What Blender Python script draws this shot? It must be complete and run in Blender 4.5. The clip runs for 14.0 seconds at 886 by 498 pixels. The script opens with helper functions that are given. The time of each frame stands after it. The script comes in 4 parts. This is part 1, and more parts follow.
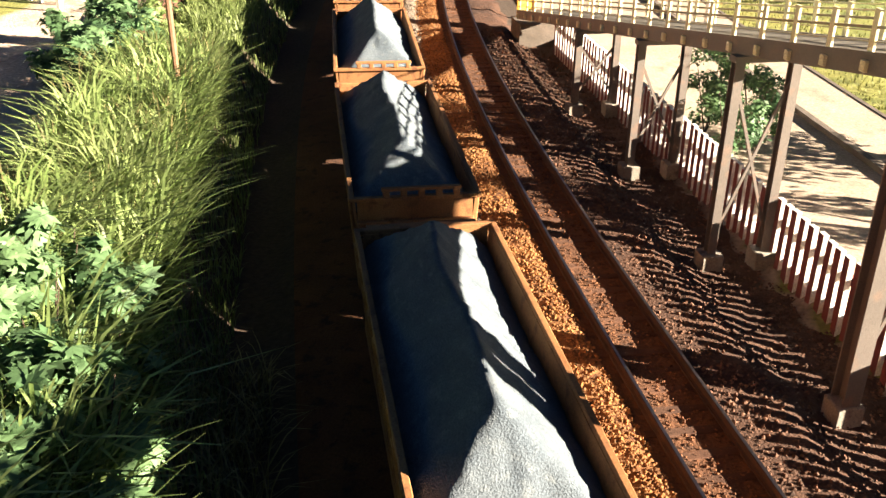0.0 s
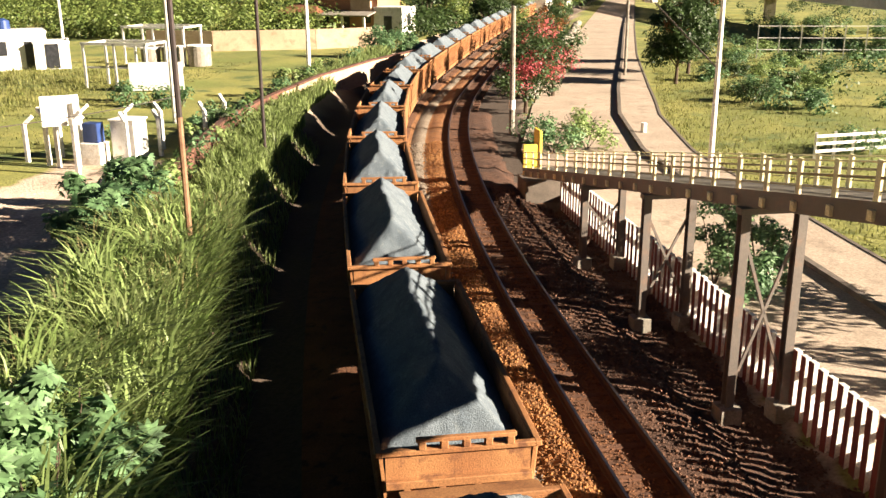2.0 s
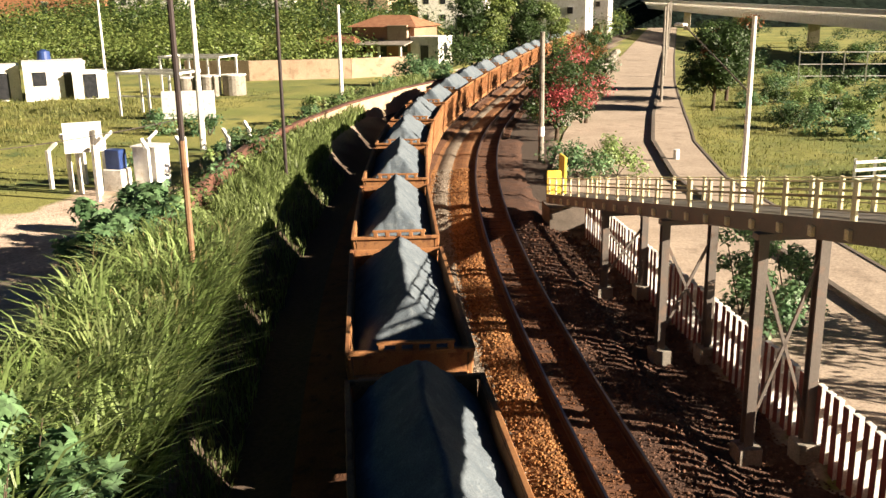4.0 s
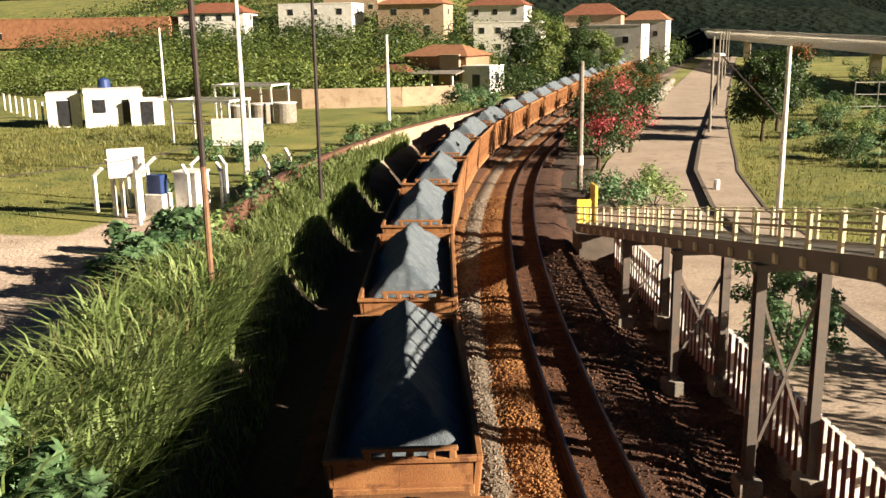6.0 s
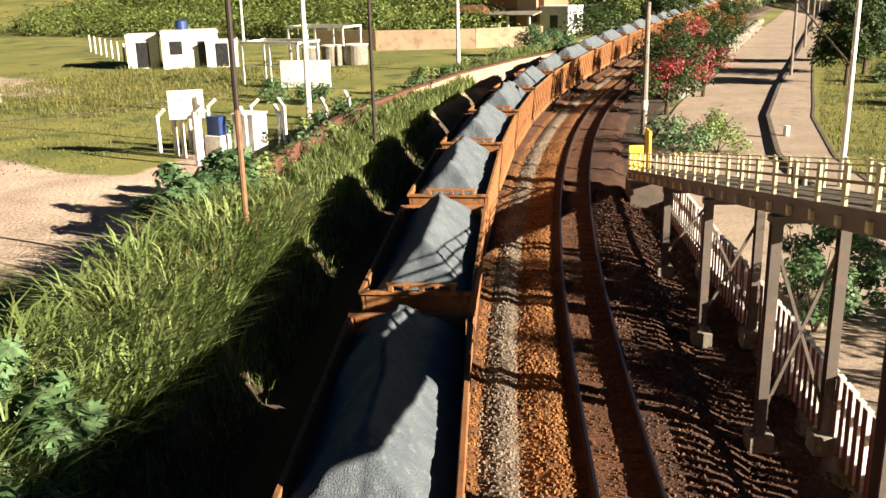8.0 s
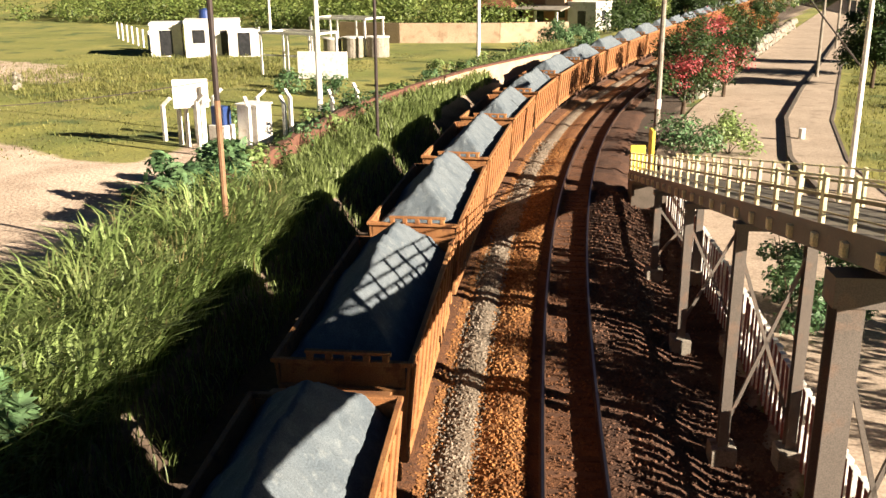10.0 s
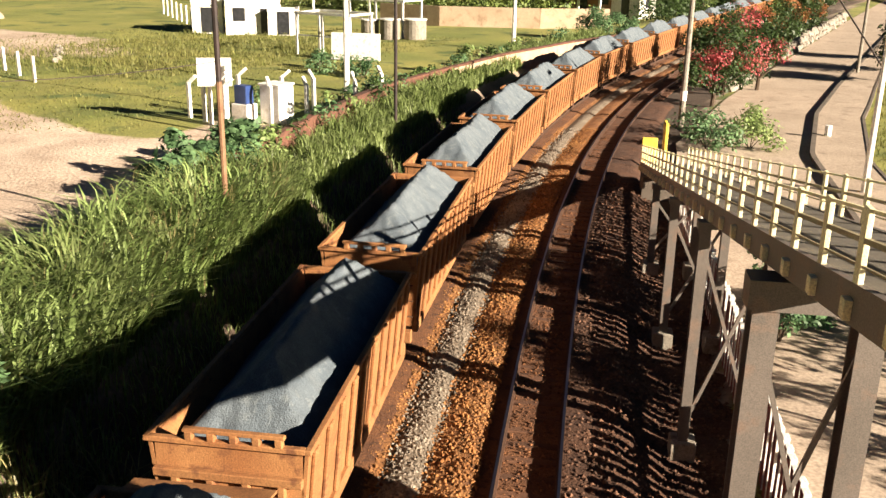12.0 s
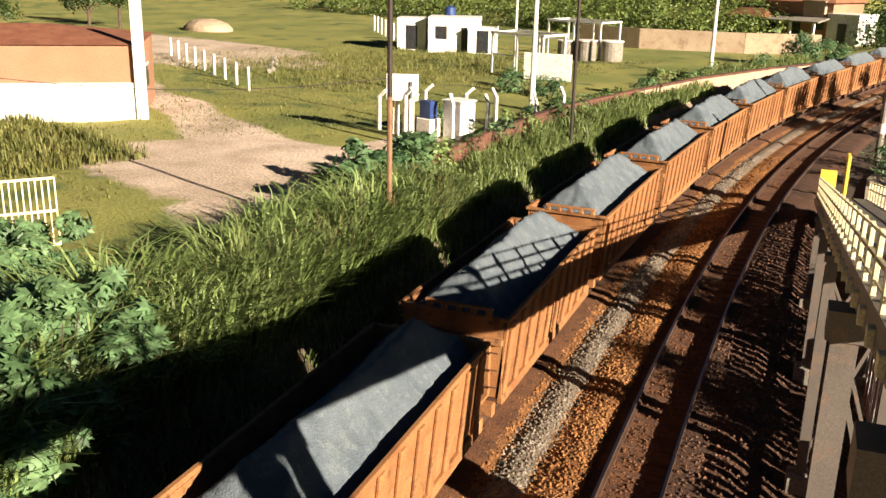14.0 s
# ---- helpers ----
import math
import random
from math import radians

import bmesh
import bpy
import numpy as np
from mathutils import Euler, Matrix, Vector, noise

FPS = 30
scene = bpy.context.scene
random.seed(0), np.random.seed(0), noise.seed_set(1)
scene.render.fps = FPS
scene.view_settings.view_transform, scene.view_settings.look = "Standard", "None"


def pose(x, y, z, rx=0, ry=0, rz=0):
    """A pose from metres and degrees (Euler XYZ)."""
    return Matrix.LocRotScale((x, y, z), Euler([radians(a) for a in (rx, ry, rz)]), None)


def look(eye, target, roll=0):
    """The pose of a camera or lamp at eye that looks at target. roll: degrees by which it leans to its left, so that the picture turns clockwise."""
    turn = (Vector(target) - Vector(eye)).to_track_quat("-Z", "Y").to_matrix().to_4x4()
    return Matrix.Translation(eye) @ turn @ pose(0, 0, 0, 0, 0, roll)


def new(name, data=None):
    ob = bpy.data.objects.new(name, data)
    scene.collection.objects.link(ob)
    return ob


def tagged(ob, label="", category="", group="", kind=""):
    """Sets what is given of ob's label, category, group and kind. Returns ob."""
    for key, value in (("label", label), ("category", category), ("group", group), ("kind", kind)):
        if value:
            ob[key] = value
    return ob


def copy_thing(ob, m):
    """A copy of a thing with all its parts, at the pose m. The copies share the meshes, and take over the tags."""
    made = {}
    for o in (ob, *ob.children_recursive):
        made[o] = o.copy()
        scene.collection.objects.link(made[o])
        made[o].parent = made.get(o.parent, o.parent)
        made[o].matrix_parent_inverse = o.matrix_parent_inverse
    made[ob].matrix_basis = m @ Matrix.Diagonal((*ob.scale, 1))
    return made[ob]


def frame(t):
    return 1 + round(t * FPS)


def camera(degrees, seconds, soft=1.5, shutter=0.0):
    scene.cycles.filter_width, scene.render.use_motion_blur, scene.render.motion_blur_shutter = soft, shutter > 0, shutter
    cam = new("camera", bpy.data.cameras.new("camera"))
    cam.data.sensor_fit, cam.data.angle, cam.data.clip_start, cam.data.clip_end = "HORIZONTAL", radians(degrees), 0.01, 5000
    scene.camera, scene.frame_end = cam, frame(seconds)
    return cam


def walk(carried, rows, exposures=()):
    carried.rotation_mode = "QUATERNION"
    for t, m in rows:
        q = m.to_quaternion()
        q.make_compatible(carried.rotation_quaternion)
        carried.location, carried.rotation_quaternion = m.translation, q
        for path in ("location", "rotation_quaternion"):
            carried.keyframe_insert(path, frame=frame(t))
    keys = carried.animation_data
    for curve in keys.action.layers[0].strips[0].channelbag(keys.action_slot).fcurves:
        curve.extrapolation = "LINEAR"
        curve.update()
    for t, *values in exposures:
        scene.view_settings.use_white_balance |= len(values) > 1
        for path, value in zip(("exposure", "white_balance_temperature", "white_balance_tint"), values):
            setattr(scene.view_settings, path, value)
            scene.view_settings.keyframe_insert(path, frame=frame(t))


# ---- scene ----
cam = camera(51.0, 14.0)
PATH = [
    (0, (2.782, 0.185, 8.669), (2.384, 1.93, 7.777), 0.6),
    (0.5, (2.793, 0.265, 8.643), (2.388, 2.032, 7.799), 0.4),
    (1, (2.767, 0.054, 8.615), (2.352, 1.857, 7.855), 0.4),
    (1.5, (2.785, -0.041, 8.658), (2.356, 1.796, 7.994), 0.1),
    (2, (2.734, 0.288, 8.599), (2.288, 2.149, 8.017), -0.3),
    (2.5, (2.73, 0.679, 8.506), (2.265, 2.547, 7.963), -0.7),
    (3, (2.913, 1.041, 8.33), (2.42, 2.904, 7.797), -0.9),
    (5.5, (4.093, 1.317, 8.291), (3.475, 3.158, 7.814), -0.8),
    (6, (4.472, 1.34, 8.324), (3.81, 3.17, 7.864), -0.9),
    (6.5, (4.809, 1.335, 8.38), (4.106, 3.149, 7.918), -0.9),
    (7, (5.188, 1.465, 8.398), (4.442, 3.256, 7.913), -1.0),
    (7.5, (5.478, 1.463, 8.419), (4.699, 3.228, 7.891), -1.0),
    (8, (5.759, 1.818, 8.362), (4.939, 3.549, 7.787), -1.3),
    (8.5, (6.055, 2.038, 8.335), (5.221, 3.751, 7.729), -1.2),
    (9, (6.318, 2.231, 8.299), (5.482, 3.947, 7.704), -0.8),
    (11.5, (7.726, 3.086, 8.501), (6.767, 4.734, 7.899), 0.5),
    (12, (8.147, 3.049, 8.543), (7.188, 4.69, 7.92), 1.0),
    (12.5, (8.596, 2.916, 8.605), (7.639, 4.556, 7.976), 1.6),
    (13, (9.006, 2.871, 8.643), (8.007, 4.489, 8.025), 2.1),
    (13.5, (9.342, 2.904, 8.666), (8.212, 4.441, 8.066), 2.0),
    (14, (9.712, 2.97, 8.745), (8.411, 4.368, 8.151), 1.3),
]
walk(cam, [(t, look(eye, target, roll)) for t, eye, target, roll in PATH], [(0, 2.85), (1.5, 2.42), (3, 2.0), (5.5, 1.82), (6.5, 1.54), (9, 1.95), (12.5, 1.88), (14, 1.6)])

# ---- light ----
SUN_EL, SUN_AZ = radians(19.3), math.atan2(-0.04, 1.0)
sun_dir = Vector((math.cos(SUN_AZ) * math.cos(SUN_EL), math.sin(SUN_AZ) * math.cos(SUN_EL), math.sin(SUN_EL)))
sun = new("sun", bpy.data.lights.new("sun", "SUN"))
sun.data.energy, sun.data.angle, sun.data.color = 5.0, radians(0.5), (1.0, 0.85, 0.67)
sun.matrix_world = look((40, 0, 40), Vector((40, 0, 40)) - sun_dir)
world = bpy.data.worlds.new("sky")
scene.world = world
world.use_nodes = True
wn = world.node_tree.nodes
sky = wn.new("ShaderNodeTexSky")
sky.sky_type, sky.sun_disc = "NISHITA", False
sky.dust_density, sky.ozone_density = 0.2, 6.0
sky.sun_elevation, sky.sun_rotation = SUN_EL, math.pi / 2 - SUN_AZ
world.node_tree.links.new(sky.outputs[0], wn["Background"].inputs["Color"])
wn["Background"].inputs["Strength"].default_value = 0.0055


# ---- materials ----
def material(name, c1, c2, rough=0.85, scale=4.0, fine=60.0, bump=0.3, metal=0.0, c3=None, island=0.0, obrand=0.0, depth=0.02):
    """Two colours mixed by a coarse noise, a third by spots, fine grain in value and relief."""
    m = bpy.data.materials.new(name)
    m.use_nodes = True
    nt = m.node_tree
    n, l = nt.nodes, nt.links
    b = n["Principled BSDF"]
    b.inputs["Roughness"].default_value, b.inputs["Metallic"].default_value = rough, metal
    tc = n.new("ShaderNodeTexCoord")
    big = n.new("ShaderNodeTexNoise")
    big.inputs["Scale"].default_value, big.inputs["Detail"].default_value = scale, 6
    l.new(tc.outputs["Object"], big.inputs["Vector"])
    ramp = n.new("ShaderNodeValToRGB")
    ramp.color_ramp.elements[0].position, ramp.color_ramp.elements[1].position = 0.35, 0.65
    ramp.color_ramp.elements[0].color, ramp.color_ramp.elements[1].color = (*c1, 1), (*c2, 1)
    l.new(big.outputs["Fac"], ramp.inputs["Fac"])
    col = ramp.outputs["Color"]
    small = n.new("ShaderNodeTexNoise")
    small.inputs["Scale"].default_value, small.inputs["Detail"].default_value = fine, 4
    l.new(tc.outputs["Object"], small.inputs["Vector"])
    if c3:
        spot = n.new("ShaderNodeTexNoise")
        spot.inputs["Scale"].default_value, spot.inputs["Detail"].default_value = scale * 3.1, 8
        l.new(tc.outputs["Object"], spot.inputs["Vector"])
        r2 = n.new("ShaderNodeValToRGB")
        r2.color_ramp.elements[0].position, r2.color_ramp.elements[1].position = 0.55, 0.68
        l.new(spot.outputs["Fac"], r2.inputs["Fac"])
        mx = n.new("ShaderNodeMix")
        mx.data_type = "RGBA"
        l.new(r2.outputs["Color"], mx.inputs["Factor"])
        l.new(col, mx.inputs["A"])
        mx.inputs["B"].default_value = (*c3, 1)
        col = mx.outputs["Result"]
    hsv = n.new("ShaderNodeHueSaturation")
    l.new(col, hsv.inputs["Color"])
    mr = n.new("ShaderNodeMapRange")
    mr.inputs["From Min"].default_value, mr.inputs["From Max"].default_value = 0.3, 0.7
    mr.inputs["To Min"].default_value, mr.inputs["To Max"].default_value = 0.72, 1.28
    l.new(small.outputs["Fac"], mr.inputs["Value"])
    val = mr.outputs["Result"]
    if island or obrand:
        src = n.new("ShaderNodeNewGeometry").outputs["Random Per Island"] if island else n.new("ShaderNodeObjectInfo").outputs["Random"]
        k = island or obrand
        m2 = n.new("ShaderNodeMapRange")
        m2.inputs["To Min"].default_value, m2.inputs["To Max"].default_value = 1 - k, 1 + k
        l.new(src, m2.inputs["Value"])
        mul = n.new("ShaderNodeMath")
        mul.operation = "MULTIPLY"
        l.new(val, mul.inputs[0])
        l.new(m2.outputs["Result"], mul.inputs[1])
        val = mul.outputs[0]
    l.new(val, hsv.inputs["Value"])
    l.new(hsv.outputs["Color"], b.inputs["Base Color"])
    if bump:
        bp = n.new("ShaderNodeBump")
        bp.inputs["Strength"].default_value, bp.inputs["Distance"].default_value = bump, depth
        l.new(small.outputs["Fac"], bp.inputs["Height"])
        l.new(bp.outputs["Normal"], b.inputs["Normal"])
    return m


def leafy(name, c1, c2, rough=0.55, through_light=0.25):
    m = material(name, c1, c2, rough, 0.7, 9.0, 0, island=0.4)
    b = m.node_tree.nodes["Principled BSDF"]
    b.inputs["Transmission Weight"].default_value = 0.0
    b.inputs["Subsurface Weight"].default_value = 0.0
    out, l = m.node_tree.nodes["Material Output"], m.node_tree.links
    tr = m.node_tree.nodes.new("ShaderNodeBsdfTranslucent")
    mix = m.node_tree.nodes.new("ShaderNodeMixShader")
    mix.inputs["Fac"].default_value = through_light
    src = b.inputs["Base Color"].links[0].from_socket
    l.new(src, tr.inputs["Color"])
    l.new(b.outputs[0], mix.inputs[1])
    l.new(tr.outputs[0], mix.inputs[2])
    l.new(mix.outputs[0], out.inputs["Surface"])
    return m


RUST = material("rusty_steel", (0.242, 0.0975, 0.0324), (0.323, 0.15, 0.054), 0.8, 1.3, 40, 0.25, c3=(0.161, 0.0638, 0.0252), obrand=0.12)
RUST_DARK = material("dark_rusty_steel", (0.06, 0.027, 0.015), (0.096, 0.042, 0.021), 0.8, 2, 40, 0.2)
ORE = material("grey_ore", (0.085, 0.108, 0.13), (0.125, 0.15, 0.17), 0.9, 2.0, 45, 0.7, c3=(0.15, 0.175, 0.19), depth=0.03)
BALLAST = material("orange_ballast", (0.18, 0.0729, 0.0216), (0.252, 0.113, 0.036), 0.95, 0.9, 22, 0.8, c3=(0.12, 0.0486, 0.0192), depth=0.05)
GREY_BALLAST = material("grey_ballast", (0.132, 0.102, 0.072), (0.204, 0.168, 0.126), 0.95, 1.2, 22, 0.8, depth=0.05)
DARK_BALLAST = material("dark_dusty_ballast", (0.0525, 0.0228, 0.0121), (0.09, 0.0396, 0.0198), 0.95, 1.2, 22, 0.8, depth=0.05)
STONE_O = material("orange_stone", (0.18, 0.0745, 0.0216), (0.282, 0.132, 0.0432), 0.95, 0.8, 30, 0.2, island=0.5)
STONE_D = material("dark_stone", (0.0675, 0.033, 0.0187), (0.15, 0.075, 0.044), 0.95, 0.8, 30, 0.2, island=0.5)
STONE_G = material("grey_stone", (0.144, 0.114, 0.084), (0.24, 0.204, 0.162), 0.95, 0.8, 30, 0.2, island=0.5)
# fouled brown between the empty rails; stands for shade under the train
BED = material("fouled_and_shaded_ballast", (0.0867, 0.0336, 0.0126), (0.138, 0.0546, 0.0198), 0.95, 1.2, 22, 0.8, c3=(0.051, 0.021, 0.009), depth=0.05)
STONE_B = material("brown_stone", (0.0918, 0.036, 0.0137), (0.162, 0.0675, 0.0254), 0.95, 0.8, 30, 0.2, island=0.5)
SLEEPER = material("dusty_sleeper", (0.0702, 0.0292, 0.0147), (0.108, 0.0473, 0.0231), 0.95, 3, 50, 0.5, obrand=0.3)
RAIL_SIDE = material("rusty_rail", (0.042, 0.021, 0.012), (0.072, 0.033, 0.018), 0.7, 3, 60, 0.2)
RAIL_TOP = material("polished_rail_head", (0.275, 0.275, 0.312), (0.33, 0.33, 0.372), 0.3, 3, 60, 0.05, metal=1.0)
STEEL = material("grey_painted_steel", (0.126, 0.108, 0.093), (0.156, 0.132, 0.114), 0.55, 1.0, 60, 0.06, c3=(0.186, 0.132, 0.102))
DECK = material("grey_deck_plate", (0.102, 0.09, 0.072), (0.144, 0.126, 0.102), 0.8, 1.5, 40, 0.2)
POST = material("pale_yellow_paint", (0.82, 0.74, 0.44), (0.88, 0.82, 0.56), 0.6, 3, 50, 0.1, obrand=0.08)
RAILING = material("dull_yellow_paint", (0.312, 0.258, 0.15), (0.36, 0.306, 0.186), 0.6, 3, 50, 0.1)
YELLOW = material("bright_yellow_paint", (0.8, 0.58, 0.06), (0.85, 0.66, 0.1), 0.6, 3, 50, 0.1)
WHITE = material("white_paint", (0.72, 0.7, 0.65), (0.82, 0.8, 0.76), 0.7, 1.2, 30, 0.15, c3=(0.6, 0.55, 0.47))
MAROON = material("deep_maroon", (0.17, 0.045, 0.04), (0.24, 0.065, 0.06), 0.7, 2, 40, 0.15)
CONCRETE = material("old_concrete", (0.216, 0.192, 0.156), (0.288, 0.258, 0.216), 0.9, 1.4, 30, 0.4, c3=(0.15, 0.12, 0.09))
ROAD = material("pale_concrete_road", (0.353, 0.279, 0.211), (0.428, 0.342, 0.264), 0.9, 0.35, 14, 0.3, c3=(0.298, 0.234, 0.176))
KERB = material("dark_kerb", (0.096, 0.078, 0.06), (0.15, 0.12, 0.096), 0.9, 2, 30, 0.3)
BRICK = material("old_brick", (0.075, 0.032, 0.02), (0.13, 0.055, 0.034), 0.9, 2, 30, 0.4, c3=(0.1, 0.05, 0.035), obrand=0.25)
TANWALL = material("tan_render", (0.372, 0.27, 0.18), (0.432, 0.33, 0.228), 0.9, 0.5, 20, 0.2, c3=(0.3, 0.204, 0.132))
SALMON = material("salmon_render", (0.3, 0.155, 0.09), (0.36, 0.19, 0.115), 0.9, 0.5, 20, 0.15)
TILE = material("orange_roof_tile", (0.26, 0.11, 0.055), (0.36, 0.17, 0.085), 0.9, 1.5, 30, 0.4)
ROOF = material("clay_roof", (0.18, 0.06, 0.03), (0.252, 0.096, 0.048), 0.9, 1.5, 30, 0.4)
GLASS = material("dark_window", (0.02, 0.022, 0.025), (0.035, 0.035, 0.04), 0.15, 3, 30, 0)
BLUE = material("blue_plastic", (0.018, 0.042, 0.15), (0.03, 0.06, 0.192), 0.4, 3, 40, 0.05)
BARK = material("bark", (0.06, 0.039, 0.024), (0.102, 0.072, 0.048), 0.95, 4, 40, 0.6)
POLE_RUST = material("rusted_rail_pole", (0.18, 0.09, 0.048), (0.252, 0.144, 0.078), 0.8, 3, 40, 0.3)
POLE_DARK = material("dark_pole_paint", (0.018, 0.012, 0.0108), (0.036, 0.021, 0.018), 0.7, 3, 40, 0.2)
GRASS = leafy("tall_grass", (0.14, 0.19, 0.055), (0.27, 0.33, 0.125), 0.5, 0.45)
GRASS_DRY = leafy("dry_grass", (0.216, 0.187, 0.072), (0.302, 0.266, 0.122))
FIELD_GRASS = leafy("field_grass", (0.115, 0.135, 0.03), (0.218, 0.21, 0.065), 0.7, 0.35)
LEAF = leafy("broad_leaf", (0.07, 0.145, 0.06), (0.15, 0.25, 0.108))
WOOD_LEAF = leafy("woodland_leaf", (0.0825, 0.133, 0.03), (0.195, 0.238, 0.06))
LEAF_DARK = leafy("dark_leaf", (0.027, 0.0546, 0.0144), (0.054, 0.0924, 0.0216))
LEAF_LIGHT = leafy("light_leaf", (0.14, 0.21, 0.055), (0.26, 0.34, 0.12))
PINK = leafy("pink_blossom", (0.42, 0.06, 0.08), (0.55, 0.13, 0.13))
ORANGE_LEAF = leafy("orange_blossom", (0.24, 0.072, 0.024), (0.3, 0.12, 0.036))


# ---- mesh helpers ----
def mesh_of(name, verts, faces, mat, smooth=False):
    me = bpy.data.meshes.new(name)
    me.from_pydata([tuple(v) for v in verts], [], [tuple(f) for f in faces])
    me.materials.append(mat)
    if smooth:
        me.shade_smooth()
    return me


def part(name, bm, mat, parent=None, label=""):
    """One mesh object from a bmesh or a mesh, under a thing."""
    if isinstance(bm, bmesh.types.BMesh):
        me = bpy.data.meshes.new(name)
        bm.to_mesh(me)
        bm.free()
        me.materials.append(mat)
    else:
        me = bm
    ob = new(name, me)
    ob.parent = parent
    return tagged(ob, label)


def thing(name, label, category, group="", kind="", m=None):
    ob = new(name)
    ob.empty_display_size = 0.2
    if m is not None:
        ob.matrix_world = m
    return tagged(ob, label, category, group, kind)


def box(bm, c, s, rot=(0, 0, 0), bevel=0.0, taper=1.0):
    """A box with its middle at c; taper narrows its top."""
    m = Matrix.Translation(c) @ pose(0, 0, 0, *rot) @ Matrix.Diagonal((*s, 1))
    g = bmesh.ops.create_cube(bm, size=1.0)
    if taper != 1.0:
        for v in g["verts"]:
            if v.co.z > 0:
                v.co.x *= taper
                v.co.y *= taper
    bmesh.ops.transform(bm, matrix=m, verts=g["verts"])
    if bevel:
        es = list({e for v in g["verts"] for e in v.link_edges})
        bmesh.ops.bevel(bm, geom=es, offset=bevel, segments=1, affect="EDGES")
    return bm


def boxed(*a, **k):
    return box(bmesh.new(), *a, **k)


def tube(bm, a, b, r, r2=None, n=8):
    a, b = Vector(a), Vector(b)
    d = b - a
    m = Matrix.Translation((a + b) / 2) @ d.to_track_quat("Z", "Y").to_matrix().to_4x4()
    bmesh.ops.create_cone(bm, cap_ends=True, segments=n, radius1=r, radius2=r if r2 is None else r2, depth=d.length, matrix=m)
    return bm


def beam(bm, a, b, w, h):
    """A square bar from a to b."""
    a, b = Vector(a), Vector(b)
    d = b - a
    m = Matrix.Translation((a + b) / 2) @ d.to_track_quat("X", "Z").to_matrix().to_4x4() @ Matrix.Diagonal((d.length, w, h, 1))
    bmesh.ops.create_cube(bm, size=1.0, matrix=m)
    return bm


# ---- lines of the place ----
def rail_x(y):
    """The left rail of the empty track."""
    if y < 64:
        return 1.1928e-5 * y**3 + 1.51972e-3 * y * y - 0.454533 * y + 8.63486
    k = y - 64
    return -11.1 - 0.045 * k - 2.72 * (1 - math.exp(-k / 40))


class Line:
    """A line at an offset (to the right) from the left rail, by arc length from y = -10."""

    def __init__(self, off):
        ys = np.concatenate([np.arange(-40, 70, 0.25), np.arange(70, 520, 2.0)])
        xs = np.array([rail_x(y) for y in ys])
        d = np.gradient(np.c_[xs, ys], axis=0)
        d /= np.linalg.norm(d, axis=1)[:, None]
        self.n = np.c_[d[:, 1], -d[:, 0]]
        self.p = np.c_[xs, ys] + self.n * off
        s = np.r_[0, np.cumsum(np.linalg.norm(np.diff(self.p, axis=0), axis=1))]
        self.s = s - np.interp(-10, ys, s)

    def at(self, s, u=0.0):
        p = np.array([np.interp(s, self.s, self.p[:, k]) for k in (0, 1)])
        n = np.array([np.interp(s, self.s, self.n[:, k]) for k in (0, 1)])
        return p + n / np.linalg.norm(n) * u

    def heading(self, s, d=0.5):
        a, b = self.at(s - d), self.at(s + d)
        return math.degrees(math.atan2(b[1] - a[1], b[0] - a[0]))


TRACK_GAP = 3.7
EMPTY = Line(0.535)
LOADED = Line(0.535 - TRACK_GAP)


def side_of(x, y):
    """Metres to the right of the loaded track."""
    x0 = rail_x(y)
    g = (rail_x(y + 0.5) - rail_x(y - 0.5))
    return (x - x0) / math.sqrt(1 + g * g) - 0.535 + TRACK_GAP


def kerb_x(y):
    return float(np.interp(y, [-30, 20, 23.6, 29.2, 45.6, 57, 70, 90, 137, 250, 600], [29, 10.2, 8.8, 6.9, 1.75, 0.0, -0.8, -1.6, -3.7, -8, -20]))


def smooth(a, b, x):
    k = min(1.0, max(0.0, (x - a) / (b - a)))
    return k * k * (3 - 2 * k)


FIELD_Z = 1.0


def ground_z(x, y):
    u = side_of(x, y)
    if u < 0:
        z = FIELD_Z * smooth(-3.3, -4.8, u) - 0.25 * smooth(-1.8, -2.6, u) * (1 - smooth(-3.2, -4.2, u))
        z += 0.35 * smooth(-4.0, -5.2, u) * (1 - smooth(-6.0, -8.4, u))
        z += 0.12 * noise.noise((x * 0.25, y * 0.25, 0)) * smooth(-4, -7, u)
        z += 5.0 * smooth(92, 150, y) * smooth(-16, -34, u) + 16 * smooth(150, 290, y) * smooth(-20, -70, u)
        return z - 0.12
    dip = 0.34 * smooth(5.2, 6.0, u) * (1 - smooth(7.75, 8.1, u)) * (1 - smooth(28, 48, y))
    return -0.12 - dip + 0.05 * smooth(6, 9, u) - 0.05 * noise.noise((x * 0.3, y * 0.3, 3)) * smooth(5, 7, u)


